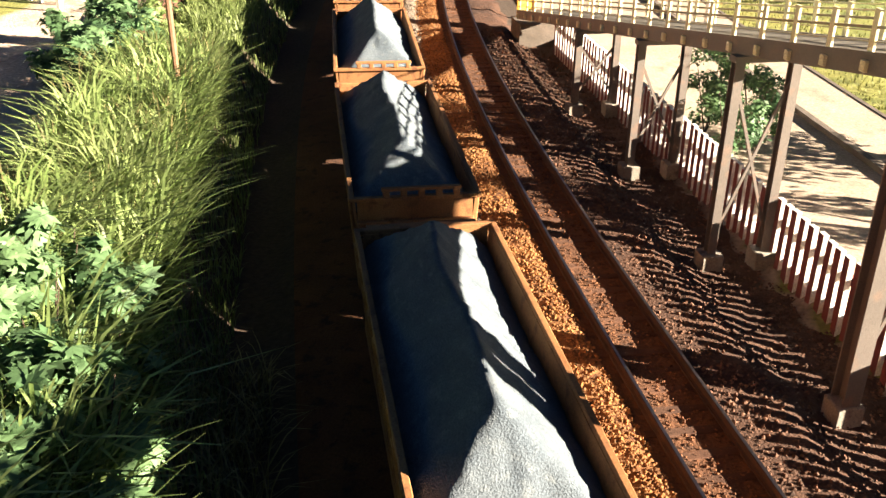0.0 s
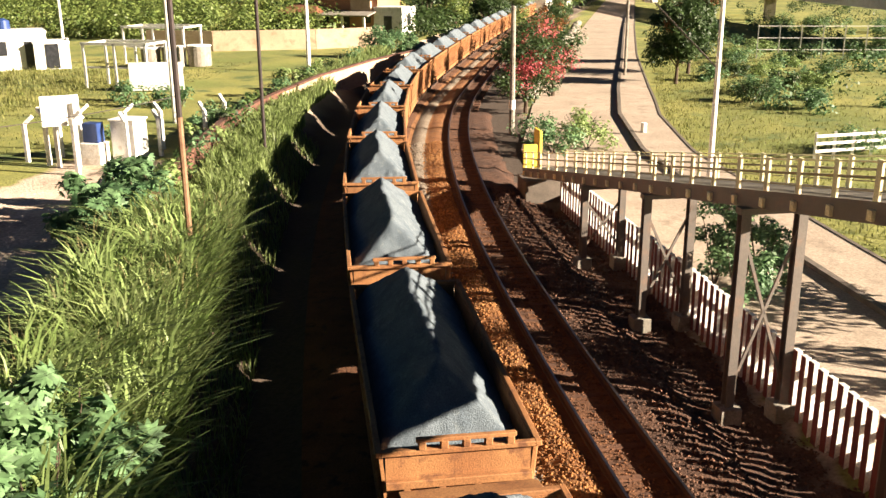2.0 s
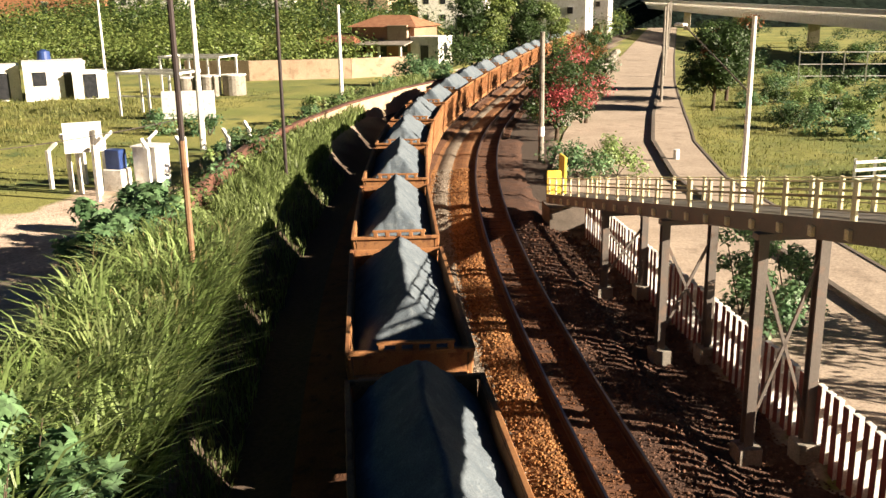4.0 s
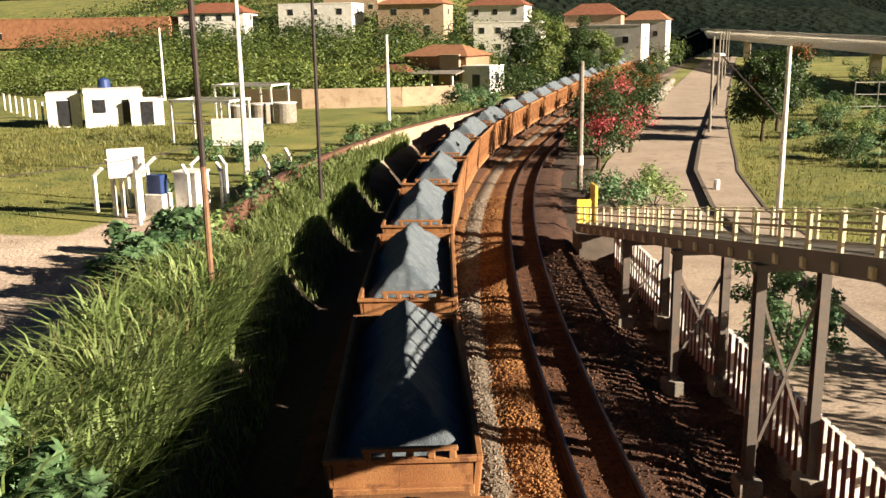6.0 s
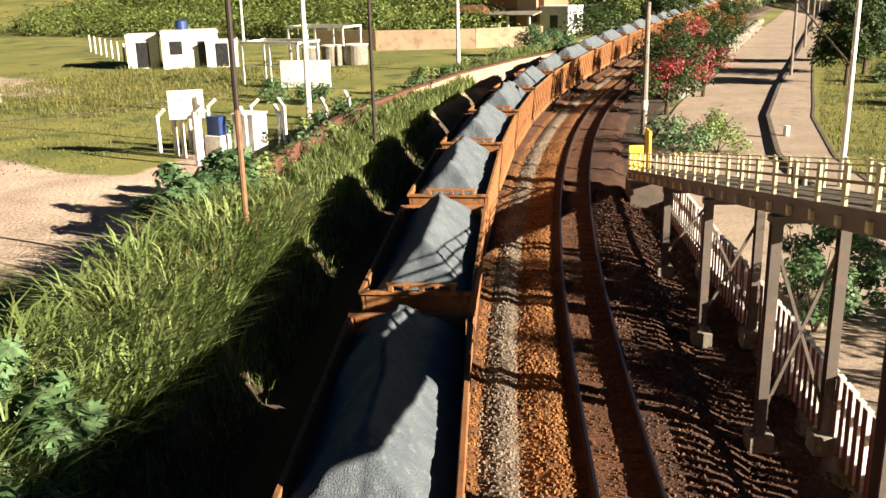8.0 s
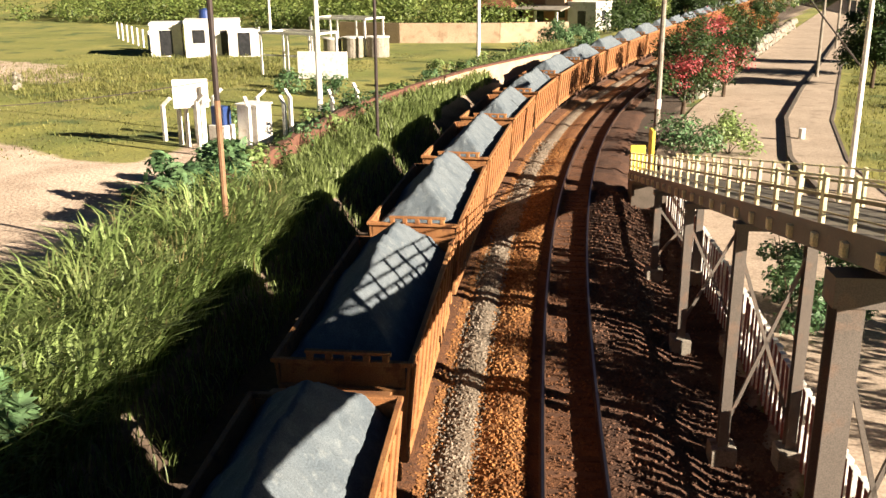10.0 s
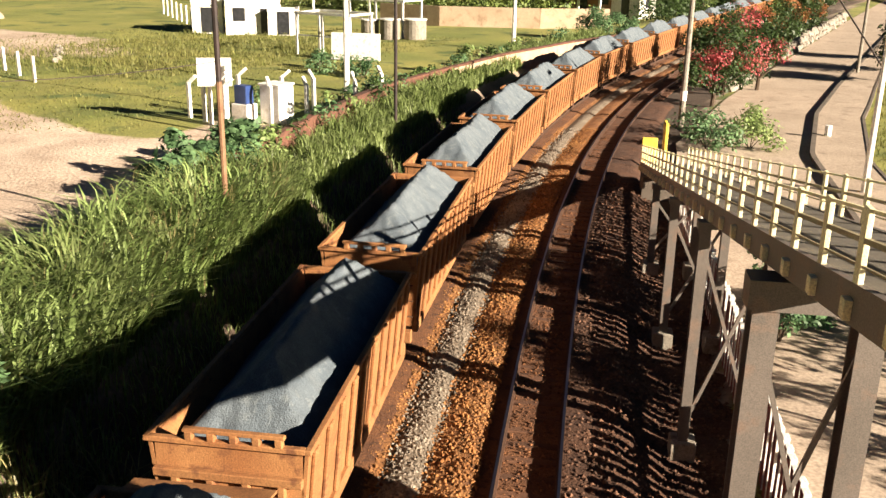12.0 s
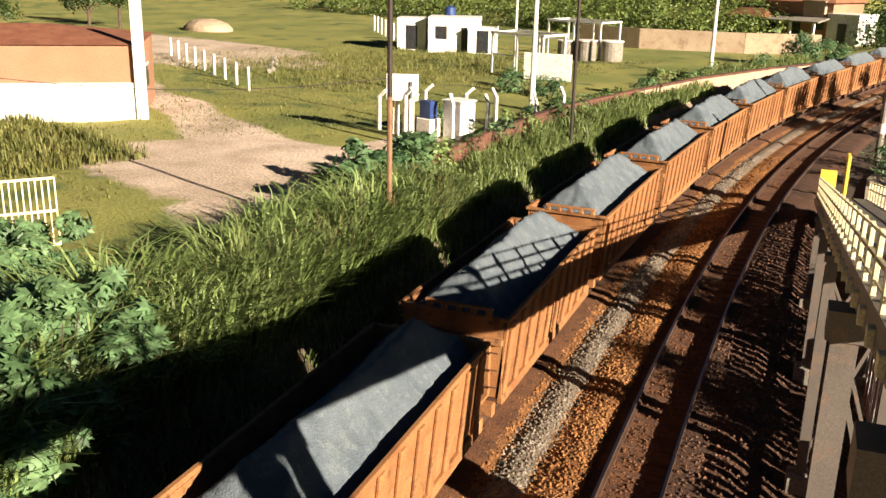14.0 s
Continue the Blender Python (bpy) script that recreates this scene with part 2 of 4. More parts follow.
# ---- ground ----
def build_ground():
    gx = np.concatenate([[-3000, -1500, -700, -400, -250, -170, -120, -90, -72], np.arange(-60, 16, 0.6), [18, 21, 25, 30, 40, 60, 90, 150, 300, 700, 1500, 3000]])
    gy = np.concatenate([[-1500, -600, -200, -80, -40, -20, -8], np.arange(0, 72, 0.6), np.arange(72, 130, 3), [140, 160, 190, 230, 300, 400, 600, 1000, 2000, 3500]])
    verts, grassy, shade_mask = [], [], []
    for y in gy:
        for x in gx:
            yy = min(max(y, -35), 500)
            verts.append((x, y, ground_z(x, yy)))
            u = side_of(x, yy)
            d = 0.0
            if -5.0 < u < 7.7:
                d = 1.0
            # soil along the tracks, coloured darker for the deep shade beside the train
            shade_mask.append(smooth(-5.2, -4.0, u) * (1 - smooth(7.4, 7.8, u)))
            # the dirt way along the bank and the bare yard
            wob = 1.6 * noise.noise((x * 0.13, y * 0.13, 5))
            way = 1 - smooth(1.6, 3.4, abs(u + 10.9 + 0.5 * wob))
            way *= smooth(16, 20, y)
            if y > 30:
                way *= 1 - smooth(30, 38, y)
            yard = 1 - smooth(4.0, 6.5, math.hypot((x + 19.5) * 0.75, y - 24.0) + wob)
            lane = (1 - smooth(1.2, 2.6, abs(y - (25 - (x + 19) * 0.27 + wob)))) * smooth(-17, -19, x) * smooth(-48, -42, x)
            sand = 1 - smooth(0.7, 1.15, math.hypot((x + 62) / 17, (y - 47) / 9) + 0.15 * wob)
            d = max(d, way, yard, lane, sand)
            grassy.append(d)
    nx = len(gx)
    faces = [(j * nx + i, j * nx + i + 1, (j + 1) * nx + i + 1, (j + 1) * nx + i) for j in range(len(gy) - 1) for i in range(nx - 1)]
    m = material("field_ground", (0.14, 0.165, 0.03), (0.27, 0.255, 0.06), 0.95, 0.13, 9, 0.6, c3=(0.075, 0.11, 0.022), depth=0.08)
    nt = m.node_tree
    n, l = nt.nodes, nt.links
    hsv = n["Hue/Saturation/Value"]
    src = hsv.inputs["Color"].links[0].from_socket
    at = n.new("ShaderNodeAttribute")
    at.attribute_name = "bare"
    nz = n.new("ShaderNodeTexNoise")
    nz.inputs["Scale"].default_value, nz.inputs["Detail"].default_value = 0.8, 8
    tc = n.new("ShaderNodeTexCoord")
    l.new(tc.outputs["Object"], nz.inputs["Vector"])
    add = n.new("ShaderNodeMath")
    add.operation = "ADD"
    l.new(at.outputs["Fac"], add.inputs[0])
    l.new(nz.outputs["Fac"], add.inputs[1])
    rp = n.new("ShaderNodeMapRange")
    rp.inputs["From Min"].default_value, rp.inputs["From Max"].default_value = 0.8, 1.15
    l.new(add.outputs[0], rp.inputs["Value"])
    dirt = n.new("ShaderNodeValToRGB")
    dirt.color_ramp.elements[0].color, dirt.color_ramp.elements[1].color = (0.42, 0.32, 0.24, 1), (0.58, 0.46, 0.36, 1)
    dirt.color_ramp.elements[0].position, dirt.color_ramp.elements[1].position = 0.35, 0.62
    n2 = n.new("ShaderNodeTexNoise")
    n2.inputs["Scale"].default_value, n2.inputs["Detail"].default_value = 0.5, 9
    l.new(tc.outputs["Object"], n2.inputs["Vector"])
    l.new(n2.outputs["Fac"], dirt.inputs["Fac"])
    mx = n.new("ShaderNodeMix")
    mx.data_type = "RGBA"
    l.new(rp.outputs["Result"], mx.inputs["Factor"])
    l.new(src, mx.inputs["A"])
    l.new(dirt.outputs["Color"], mx.inputs["B"])
    # dark soil colour that deepens the train's shade in the ditch
    a2 = n.new("ShaderNodeAttribute")
    a2.attribute_name = "shaded_soil"
    mx2 = n.new("ShaderNodeMix")
    mx2.data_type = "RGBA"
    l.new(a2.outputs["Fac"], mx2.inputs["Factor"])
    l.new(mx.outputs["Result"], mx2.inputs["A"])
    mx2.inputs["B"].default_value = (0.062, 0.041, 0.027, 1)
    l.new(mx2.outputs["Result"], hsv.inputs["Color"])
    me = mesh_of("ground", verts, faces, m, True)
    a = me.attributes.new("bare", "FLOAT", "POINT")
    a.data.foreach_set("value", grassy)
    a = me.attributes.new("shaded_soil", "FLOAT", "POINT")
    a.data.foreach_set("value", shade_mask)
    tagged(new("ground", me), "uneven grassy field with bare trodden earth", "ground", kind="structure")


def strip(name, line, s0, s1, step, prof, mat, label="", category="", kind="structure", lumps=0.0):
    """A sheet swept along a line; prof: rows of offset to the right and height."""
    verts, faces, k = [], [], len(prof)
    ss = np.arange(s0, s1 + 0.01, step)
    for i, s in enumerate(ss):
        for u, z in prof:
            p = line.at(s, u)
            verts.append((p[0], p[1], z + 0.02 * noise.noise((p[0] * 1.7, p[1] * 1.7, 1)) + lumps * smooth(0.6, 1.6, u) * noise.noise((p[0] * 2.6, p[1] * 2.6, 7))))
            
    for i in range(len(ss) - 1):
        for j in range(k - 1):
            a = i * k + j
            faces.append((a, a + 1, a + k + 1, a + k))
    ob = new(name, mesh_of(name, verts, faces, mat, True))
    return tagged(ob, label, category, kind=kind)


build_ground()


# ---- railway ----
def rails_of(line, label):
    track = thing("railway_track", label, "railway track", kind="structure")
    for side in (-1, 1):
        u = side * 0.535
        prof = [(-0.06, -0.05), (-0.06, 0.02), (-0.012, 0.035), (-0.012, 0.12), (-0.034, 0.13), (-0.034, 0.165), (0.034, 0.165), (0.034, 0.13), (0.012, 0.12), (0.012, 0.035), (0.06, 0.02), (0.06, -0.05)]
        for nm, pr, mat in (("rail", prof, RAIL_SIDE), ("rail_head", [(-0.024, 0.169), (0.024, 0.169)], RAIL_TOP)):
            verts, faces, k = [], [], len(pr)
            ss = np.concatenate([np.arange(-8, 80, 1.0), np.arange(80, 380, 6.0)])
            for s in ss:
                for du, z in pr:
                    p = line.at(s, u + du)
                    verts.append((p[0], p[1], z))
            for i in range(len(ss) - 1):
                for j in range(k - 1):
                    a = i * k + j
                    faces.append((a, a + 1, a + k + 1, a + k))
            part(nm, mesh_of(nm, verts, faces, mat), mat, track)
    return track


track_empty = rails_of(EMPTY, "empty curving metre-gauge track with shiny rail heads")
track_loaded = rails_of(LOADED, "track under the ore train, hidden in shade")

FURROWS = [(-3.1, -0.1), (-2.85, -0.02), (-2.62, -0.03), (-2.46, -0.1), (-2.3, -0.045), (-2.1, 0.005), (-1.92, -0.015), (-1.75, -0.085), (-1.52, -0.01), (-1.2, 0.05), (-0.98, 0.05), (-0.82, 0.02)]
strip("ballast", EMPTY, -8, 380, 1.0, FURROWS, BALLAST, "orange iron-stained ballast of the empty track", "ballast")
strip("track_bed", EMPTY, -8, 380, 2.0, [(-0.84, 0.018), (-0.66, -0.02), (-0.5, -0.035), (0.0, -0.03), (0.46, -0.035), (0.55, 0.0)], BED, "dark brown fouled ballast between the rails", "ballast")
strip("grey_ballast", EMPTY, -8, 380, 1.0, [(u, z + 0.005) for u, z in FURROWS[3:8]], GREY_BALLAST, "strip of pale grey gravel between the tracks", "gravel")
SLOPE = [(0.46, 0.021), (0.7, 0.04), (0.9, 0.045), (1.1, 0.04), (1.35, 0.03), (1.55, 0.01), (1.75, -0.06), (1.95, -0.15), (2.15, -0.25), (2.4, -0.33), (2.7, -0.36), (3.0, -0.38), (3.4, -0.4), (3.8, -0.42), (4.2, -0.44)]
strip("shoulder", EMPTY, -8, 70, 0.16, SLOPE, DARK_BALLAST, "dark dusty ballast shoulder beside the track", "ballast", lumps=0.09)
# the train's shade is put into this ballast's dark colour
strip("ballast", LOADED, -8, 380, 2.0, [(-2.2, -0.16), (-1.3, 0.0), (0.95, 0.01), (1.15, -0.08)], BED, "ballast under the train, coloured dark for its shade", "ballast")


def scatter_stones(name, line, s0, s1, u0, u1, count, r0, r1, mat, label, prof=((-9, 0.02), (9, 0.02))):
    rng = np.random.default_rng(len(name) + count)
    base = np.array([(1, 0, 0), (-1, 0, 0), (0, 1, 0), (0, -1, 0), (0, 0, 1), (0, 0, -1)], float)
    tri = np.array([(0, 2, 4), (2, 1, 4), (1, 3, 4), (3, 0, 4), (2, 0, 5), (1, 2, 5), (3, 1, 5), (0, 3, 5)])
    verts, faces = [], []
    for i in range(count):
        s = s0 + (s1 - s0) * rng.random() ** 1.5
        u = rng.uniform(u0, u1)
        p, z = line.at(s, u), float(np.interp(u, *zip(*prof)))
        r = rng.uniform(r0, r1)
        v = base * r * rng.uniform(0.6, 1.2, (6, 3))
        a = rng.uniform(0, 6.3)
        c, sn = math.cos(a), math.sin(a)
        v = v @ np.array([(c, sn, 0), (-sn, c, 0), (0, 0, 0.8)]) + (p[0], p[1], z + r * 0.3)
        faces.extend((tri + len(verts)).tolist())
        verts.extend(v.tolist())
    tagged(new(name, mesh_of(name, verts, faces, mat)), label, "stones", kind="stuff")


scatter_stones("orange_gravel", EMPTY, 14, 60, -1.82, -0.8, 14000, 0.018, 0.05, STONE_O, "loose orange-stained ballast stones", FURROWS)
scatter_stones("orange_gravel", EMPTY, 14, 60, -3.05, -2.36, 6500, 0.018, 0.05, STONE_O, "loose orange-stained ballast stones", FURROWS)
scatter_stones("grey_gravel", EMPTY, 14, 60, -2.52, -1.68, 9500, 0.02, 0.052, STONE_G, "loose pale grey ballast stones", FURROWS)
scatter_stones("orange_gravel", EMPTY, 14, 60, -0.45, 0.45, 3500, 0.012, 0.04, STONE_B, "small stones between the rails", ((-9, -0.025), (9, -0.025)))
scatter_stones("dark_gravel", EMPTY, 14, 50, 0.62, 4.2, 14000, 0.018, 0.055, STONE_D, "scattered dark stones on the shoulder", SLOPE)


# ---- ore wagons ----
PITCH, SPEED, FIRST = 8.0, 9.645, 28.0
BODY_L, TOP_W, LOW_W, TOP_Z, LOW_Z = 6.75, 2.16, 1.86, 2.4, 0.82


def ore_mesh(seed):
    rng = np.random.default_rng(seed)
    nx, ny = 72, 30
    hx, hy = BODY_L / 2 - 0.08, TOP_W / 2 - 0.07
    peak, lean = rng.uniform(0.76, 0.9), rng.uniform(-0.1, 0.1)
    e0, e1 = rng.uniform(0.1, 0.7), rng.uniform(0.3, 1.0)
    verts = []
    for i in range(nx + 1):
        for j in range(ny + 1):
            x, y = -hx + 2 * hx * i / nx, -hy + 2 * hy * j / ny
            crest = peak + 0.1 * noise.noise((x * 0.6, seed * 3.1, 0))
            h = crest - abs(y - lean - 0.12 * noise.noise((x * 0.5, seed, 4))) * 0.97
            h = min(h, crest + 0.02 - max(0.0, (-x - hx + 1.0 + e0)) * 0.8, crest + 0.02 - max(0.0, (x - hx + 0.5 + e1 * 0.5)) * 0.8)
            h += 0.05 * noise.fractal((x * 2.2, y * 2.2, seed), 0.6, 2.0, 4) + 0.03 * noise.noise((x * 9, y * 9, seed))
            verts.append((x, y, TOP_Z - 0.16 + max(h, -0.4)))
    k = ny + 1
    faces = [(i * k + j, (i + 1) * k + j, (i + 1) * k + j + 1, i * k + j + 1) for i in range(nx) for j in range(ny)]
    return mesh_of("ore_load", verts, faces, ORE, True)


def wagon_proto():
    w = thing("ore_wagon", "rust-orange open gondola wagon heaped with grey ore", "railway wagon", "wagons of the ore train")
    hl, ht, hb = BODY_L / 2, TOP_W / 2, LOW_W / 2
    for sg in (-1, 1):
        bm = bmesh.new()
        t = 0.05
        vs = [bm.verts.new(c) for c in ((-hl, sg * hb, LOW_Z), (hl, sg * hb, LOW_Z), (hl, sg * ht, TOP_Z), (-hl, sg * ht, TOP_Z), (-hl, sg * (hb - t), LOW_Z), (hl, sg * (hb - t), LOW_Z), (hl, sg * (ht - t), TOP_Z), (-hl, sg * (ht - t), TOP_Z))]
        for f in ((0, 1, 2, 3), (7, 6, 5, 4), (3, 2, 6, 7), (0, 4, 5, 1), (1, 5, 6, 2), (0, 3, 7, 4)):
            bm.faces.new([vs[i] for i in f])
        bmesh.ops.recalc_face_normals(bm, faces=bm.faces)
        part("side_wall", bm, RUST, w)
        part("top_rim", boxed((0, sg * (ht + 0.005), TOP_Z + 0.03), (BODY_L + 0.12, 0.09, 0.08), bevel=0.012), RUST, w)
        lean = math.degrees(math.atan2(ht - hb, TOP_Z - LOW_Z))
        rib = None
        for k in range(10):
            x = -hl + 0.25 + k * (BODY_L - 0.5) / 9
            if rib is None:
                rib = part("side_rib", boxed((0, 0, 0), (0.2, 0.07, TOP_Z - LOW_Z - 0.04), bevel=0.02), RUST, w)
                ob = rib
            else:
                ob = new("side_rib", rib.data)
                ob.parent = w
            ob.matrix_local = pose(x, sg * ((ht + hb) / 2 + 0.03), (TOP_Z + LOW_Z) / 2 - 0.03, -sg * lean)
        part("side_sill", boxed((0, sg * (hb + 0.02), LOW_Z - 0.05), (BODY_L - 0.1, 0.12, 0.2), bevel=0.015), RUST, w)
    for e in (-1, 1):
        # end wall leans outwards to the top
        part("end_wall", boxed((e * (hl - 0.03), 0, (TOP_Z + LOW_Z) / 2), (0.06, LOW_W + 0.12, TOP_Z - LOW_Z)), RUST, w)
        part("end_rim", boxed((e * (hl + 0.01), 0, TOP_Z + 0.03), (0.1, TOP_W - 0.06, 0.08), bevel=0.012), RUST, w)
        part("end_beam", boxed((e * (hl + 0.06), 0, TOP_Z - 0.42), (0.1, TOP_W - 0.15, 0.12), bevel=0.012), RUST, w)
        for y in (-0.72, -0.24, 0.24, 0.72):
            part("end_stiffener", boxed((e * (hl + 0.05), y, (TOP_Z + LOW_Z) / 2 - 0.2), (0.1, 0.1, TOP_Z - LOW_Z - 0.5), bevel=0.012), RUST, w)
        part("platform", boxed((e * (hl + 0.2), 0, LOW_Z + 0.03), (0.42, 1.5, 0.06), bevel=0.01), RUST, w)
        part("buffer_beam", boxed((e * (hl + 0.26), 0, LOW_Z - 0.12), (0.18, 1.9, 0.26), bevel=0.015), RUST, w)
        part("coupler", boxed((e * (hl + 0.42), 0, LOW_Z - 0.15), (0.34, 0.26, 0.24), bevel=0.03), RUST_DARK, w)
    # raised grab bar with blocks at one end, sloping plate at the other
    part("grab_bar", boxed((-hl - 0.02, -0.1, TOP_Z + 0.2), (0.09, 1.36, 0.06), bevel=0.01), RUST, w)
    for y in (-0.7, -0.4, -0.1, 0.2, 0.5):
        part("grab_bar_block", boxed((-hl - 0.02, y, TOP_Z + 0.125), (0.1, 0.11, 0.13), bevel=0.015), RUST, w)
    part("end_sheet", boxed((hl + 0.26, 0, TOP_Z - 0.06), (0.5, 1.8, 0.04), rot=(0, 12, 0), bevel=0.01), RUST, w, "sloping rust-orange end sheet")
    for y in (-0.8, 0.8):
        for z in (1.1, 1.45, 1.8):
            part("ladder_rung", tube(bmesh.new(), (-hl - 0.16, y - 0.15, z), (-hl - 0.16, y + 0.15, z), 0.015, n=6), RUST_DARK, w)
    part("floor_frame", boxed((0, 0, LOW_Z - 0.1), (BODY_L - 0.1, LOW_W - 0.1, 0.2)), RUST_DARK, w)
    for e in (-1, 1):
        bogie = part("bogie", boxed((e * 2.3, 0, 0.5), (1.5, 1.5, 0.22), bevel=0.04), RUST_DARK, w)
        for ax in (-0.8, 0.8):
            bm = bmesh.new()
            for sg in (-1, 1):
                tube(bm, (e * 2.3 + ax, sg * 0.5, 0.58), (e * 2.3 + ax, sg * 0.6, 0.58), 0.41, n=18)
            tube(bm, (e * 2.3 + ax, -0.5, 0.58), (e * 2.3 + ax, 0.5, 0.58), 0.07, n=8)
            part("wheelset", bm, RUST_DARK, bogie)
    part("ore_load", ore_mesh(0), ORE, w, "steep heap of grey crushed ore")
    return w


def build_train():
    protos = wagon_proto()
    loads = [ore_mesh(k) for k in range(1, 7)]
    train = []
    for i in range(-4, 52):
        w = protos if i == -4 else copy_thing(protos, Matrix())
        for c in w.children:
            if c.name.startswith("ore_load"):
                c.data = loads[(i * 5 + i // 3) % 6]
        train.append((i, w))
    return train


def wagon_pose(i, t):
    s = FIRST + PITCH * i - SPEED * t + BODY_L / 2
    a, b = LOADED.at(max(s - 2.3, -28)), LOADED.at(max(s, -25.5) + 2.3)
    m = (a + b) / 2 if s > -24 else LOADED.at(-24) + (s + 24) * np.array([-0.43, 0.9])
    return pose(m[0], m[1], 0.0, 0, 0, math.degrees(math.atan2(b[1] - a[1], b[0] - a[0])))


TRAIN = build_train()


# ---- ramp of the footbridge ----
R_AT, R_DIR = Vector((4.396, 18.394, 0)), Vector((-0.3724, 0.928, 0)).normalized()
R_SIDE = Vector((R_DIR.y, -R_DIR.x, 0))
R_YAW = math.degrees(math.atan2(R_DIR.y, R_DIR.x))
R_END, R_NEAR, R_W = 18.4, -17.5, 1.6


def ramp_z(d):
    """Height of the lower rim of the edge beam, d metres along from the first slender pair of columns."""
    return 4.215 - 0.185 * d


def rp(d, u, z):
    p = R_AT + R_DIR * d + R_SIDE * u
    return (p.x, p.y, ramp_z(d) + z)


def h_column(p, w, top):
    """A rolled H column from the footing to its cap, flanges across the ramp's line."""
    a, t, f = w / 2, 0.018, w * 0.42
    prof = [(-a, -f), (-a + 0.03, -f), (-a + 0.03, -t), (a - 0.03, -t), (a - 0.03, -f), (a, -f), (a, f), (a - 0.03, f), (a - 0.03, t), (-a + 0.03, t), (-a + 0.03, f), (-a, f)]
    bm = bmesh.new()
    low = [bm.verts.new((p.x + R_DIR.x * x + R_SIDE.x * y, p.y + R_DIR.y * x + R_SIDE.y * y, -0.02)) for x, y in prof]
    high = [bm.verts.new((v.co.x, v.co.y, top)) for v in low]
    for k in range(len(prof)):
        bm.faces.new((low[k - 1], low[k], high[k], high[k - 1]))
    bm.faces.new(high)
    bmesh.ops.recalc_face_normals(bm, faces=bm.faces)
    return bm


def build_ramp():
    r = thing("footbridge_ramp", "long steel pedestrian ramp with pale yellow railings on grey columns", "ramp")
    d0, d1 = R_NEAR, R_END
    part("deck", beam(bmesh.new(), rp(d0, R_W / 2, 0.26), rp(d1, R_W / 2, 0.26), R_W - 0.1, 0.06), DECK, r, "worn grey walking surface")
    for u in (0.0, R_W):
        part("edge_beam", beam(bmesh.new(), rp(d0, u, 0.13), rp(d1, u, 0.13), 0.08, 0.34), STEEL, r)
    for u in (0.3, R_W - 0.3):
        part("girder", beam(bmesh.new(), rp(d0, u, 0.1), rp(d1, u, 0.1), 0.14, 0.16), STEEL, r)
    for d in np.arange(d0 + 0.3, d1, 2.2):
        part("cross_beam", beam(bmesh.new(), rp(d, 0.05, 0.1), rp(d, R_W - 0.05, 0.1), 0.1, 0.14), STEEL, r)
    base = foot = None
    for u, sg in ((-0.01, -1), (R_W + 0.01, 1)):
        for d in np.arange(d0 + 0.35, d1, 1.1):
            x, y, z = rp(d, u, 0)
            x2, y2, _ = rp(d, u + sg * 0.06, 0)
            if base is None:
                base = part("post", boxed((0, 0, 0.6), (0.13, 0.05, 0.66), bevel=0.006), POST, r)
                foot = part("post_foot", boxed((0, 0, 0.09), (0.13, 0.07, 0.17), bevel=0.006), POST, r)
                a, b = base, foot
            else:
                a, b = new("post", base.data), new("post_foot", foot.data)
                a.parent = b.parent = r
            a.matrix_local, b.matrix_local = pose(x, y, z, 0, 0, R_YAW), pose(x2, y2, z, 0, 0, R_YAW)
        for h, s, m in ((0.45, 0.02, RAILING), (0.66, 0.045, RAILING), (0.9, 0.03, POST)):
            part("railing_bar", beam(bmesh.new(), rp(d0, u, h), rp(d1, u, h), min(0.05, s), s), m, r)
    for k, d in enumerate((-15.9, -10.6, -5.3, 0.0, 5.1, 10.2)):
        zt, w, ch = ramp_z(d) - (0.5 if k < 3 else 0.16), 0.36 if k < 3 else 0.22, 0.36 if k < 3 else 0.12
        feet = []
        for u in (-0.05, 1.12):
            p = R_AT + R_DIR * d + R_SIDE * u
            bm = h_column(p, w, zt)
            part("column", bm, STEEL, r)
            part("footing", boxed((p.x, p.y, -0.26), (0.46, 0.46, 0.52), rot=(0, 0, R_YAW), bevel=0.02), CONCRETE, r, "square concrete footing")
            feet.append(p)
        a, b = feet
        part("cap_beam", beam(bmesh.new(), (*(a - R_SIDE * w * 0.6).xy, zt + ch / 2 - 0.01), (*(b + R_SIDE * w * 0.6).xy, zt + ch / 2 - 0.01), w + 0.04, ch), STEEL, r)
        for z0, z1 in ((0.3, zt - 0.35), (zt - 0.35, 0.3)):
            part("brace", beam(bmesh.new(), (a.x, a.y, z0), (b.x, b.y, z1), 0.05, 0.06), STEEL, r)
    part("end_panel", boxed(rp(d1 + 0.05, 0.25, 0.6), (0.1, 0.55, 1.2), rot=(0, 0, R_YAW), bevel=0.02), YELLOW, r, "bright yellow end panel")
    part("end_panel", boxed(rp(d1 + 1.4, 0.9, 0.95), (0.9, 0.12, 1.7), rot=(0, 0, R_YAW), bevel=0.02), YELLOW, r, "bright yellow end panel")
    p = R_AT + R_DIR * (d1 + 0.7) + R_SIDE * R_W / 2
    # added block, coloured dark for the shaded hollow under the ramp's end
    part("abutment", boxed((p.x, p.y, 0.1), (1.5, R_W - 0.2, 0.9), rot=(0, 0, R_YAW)), KERB, r)
    return r


build_ramp()


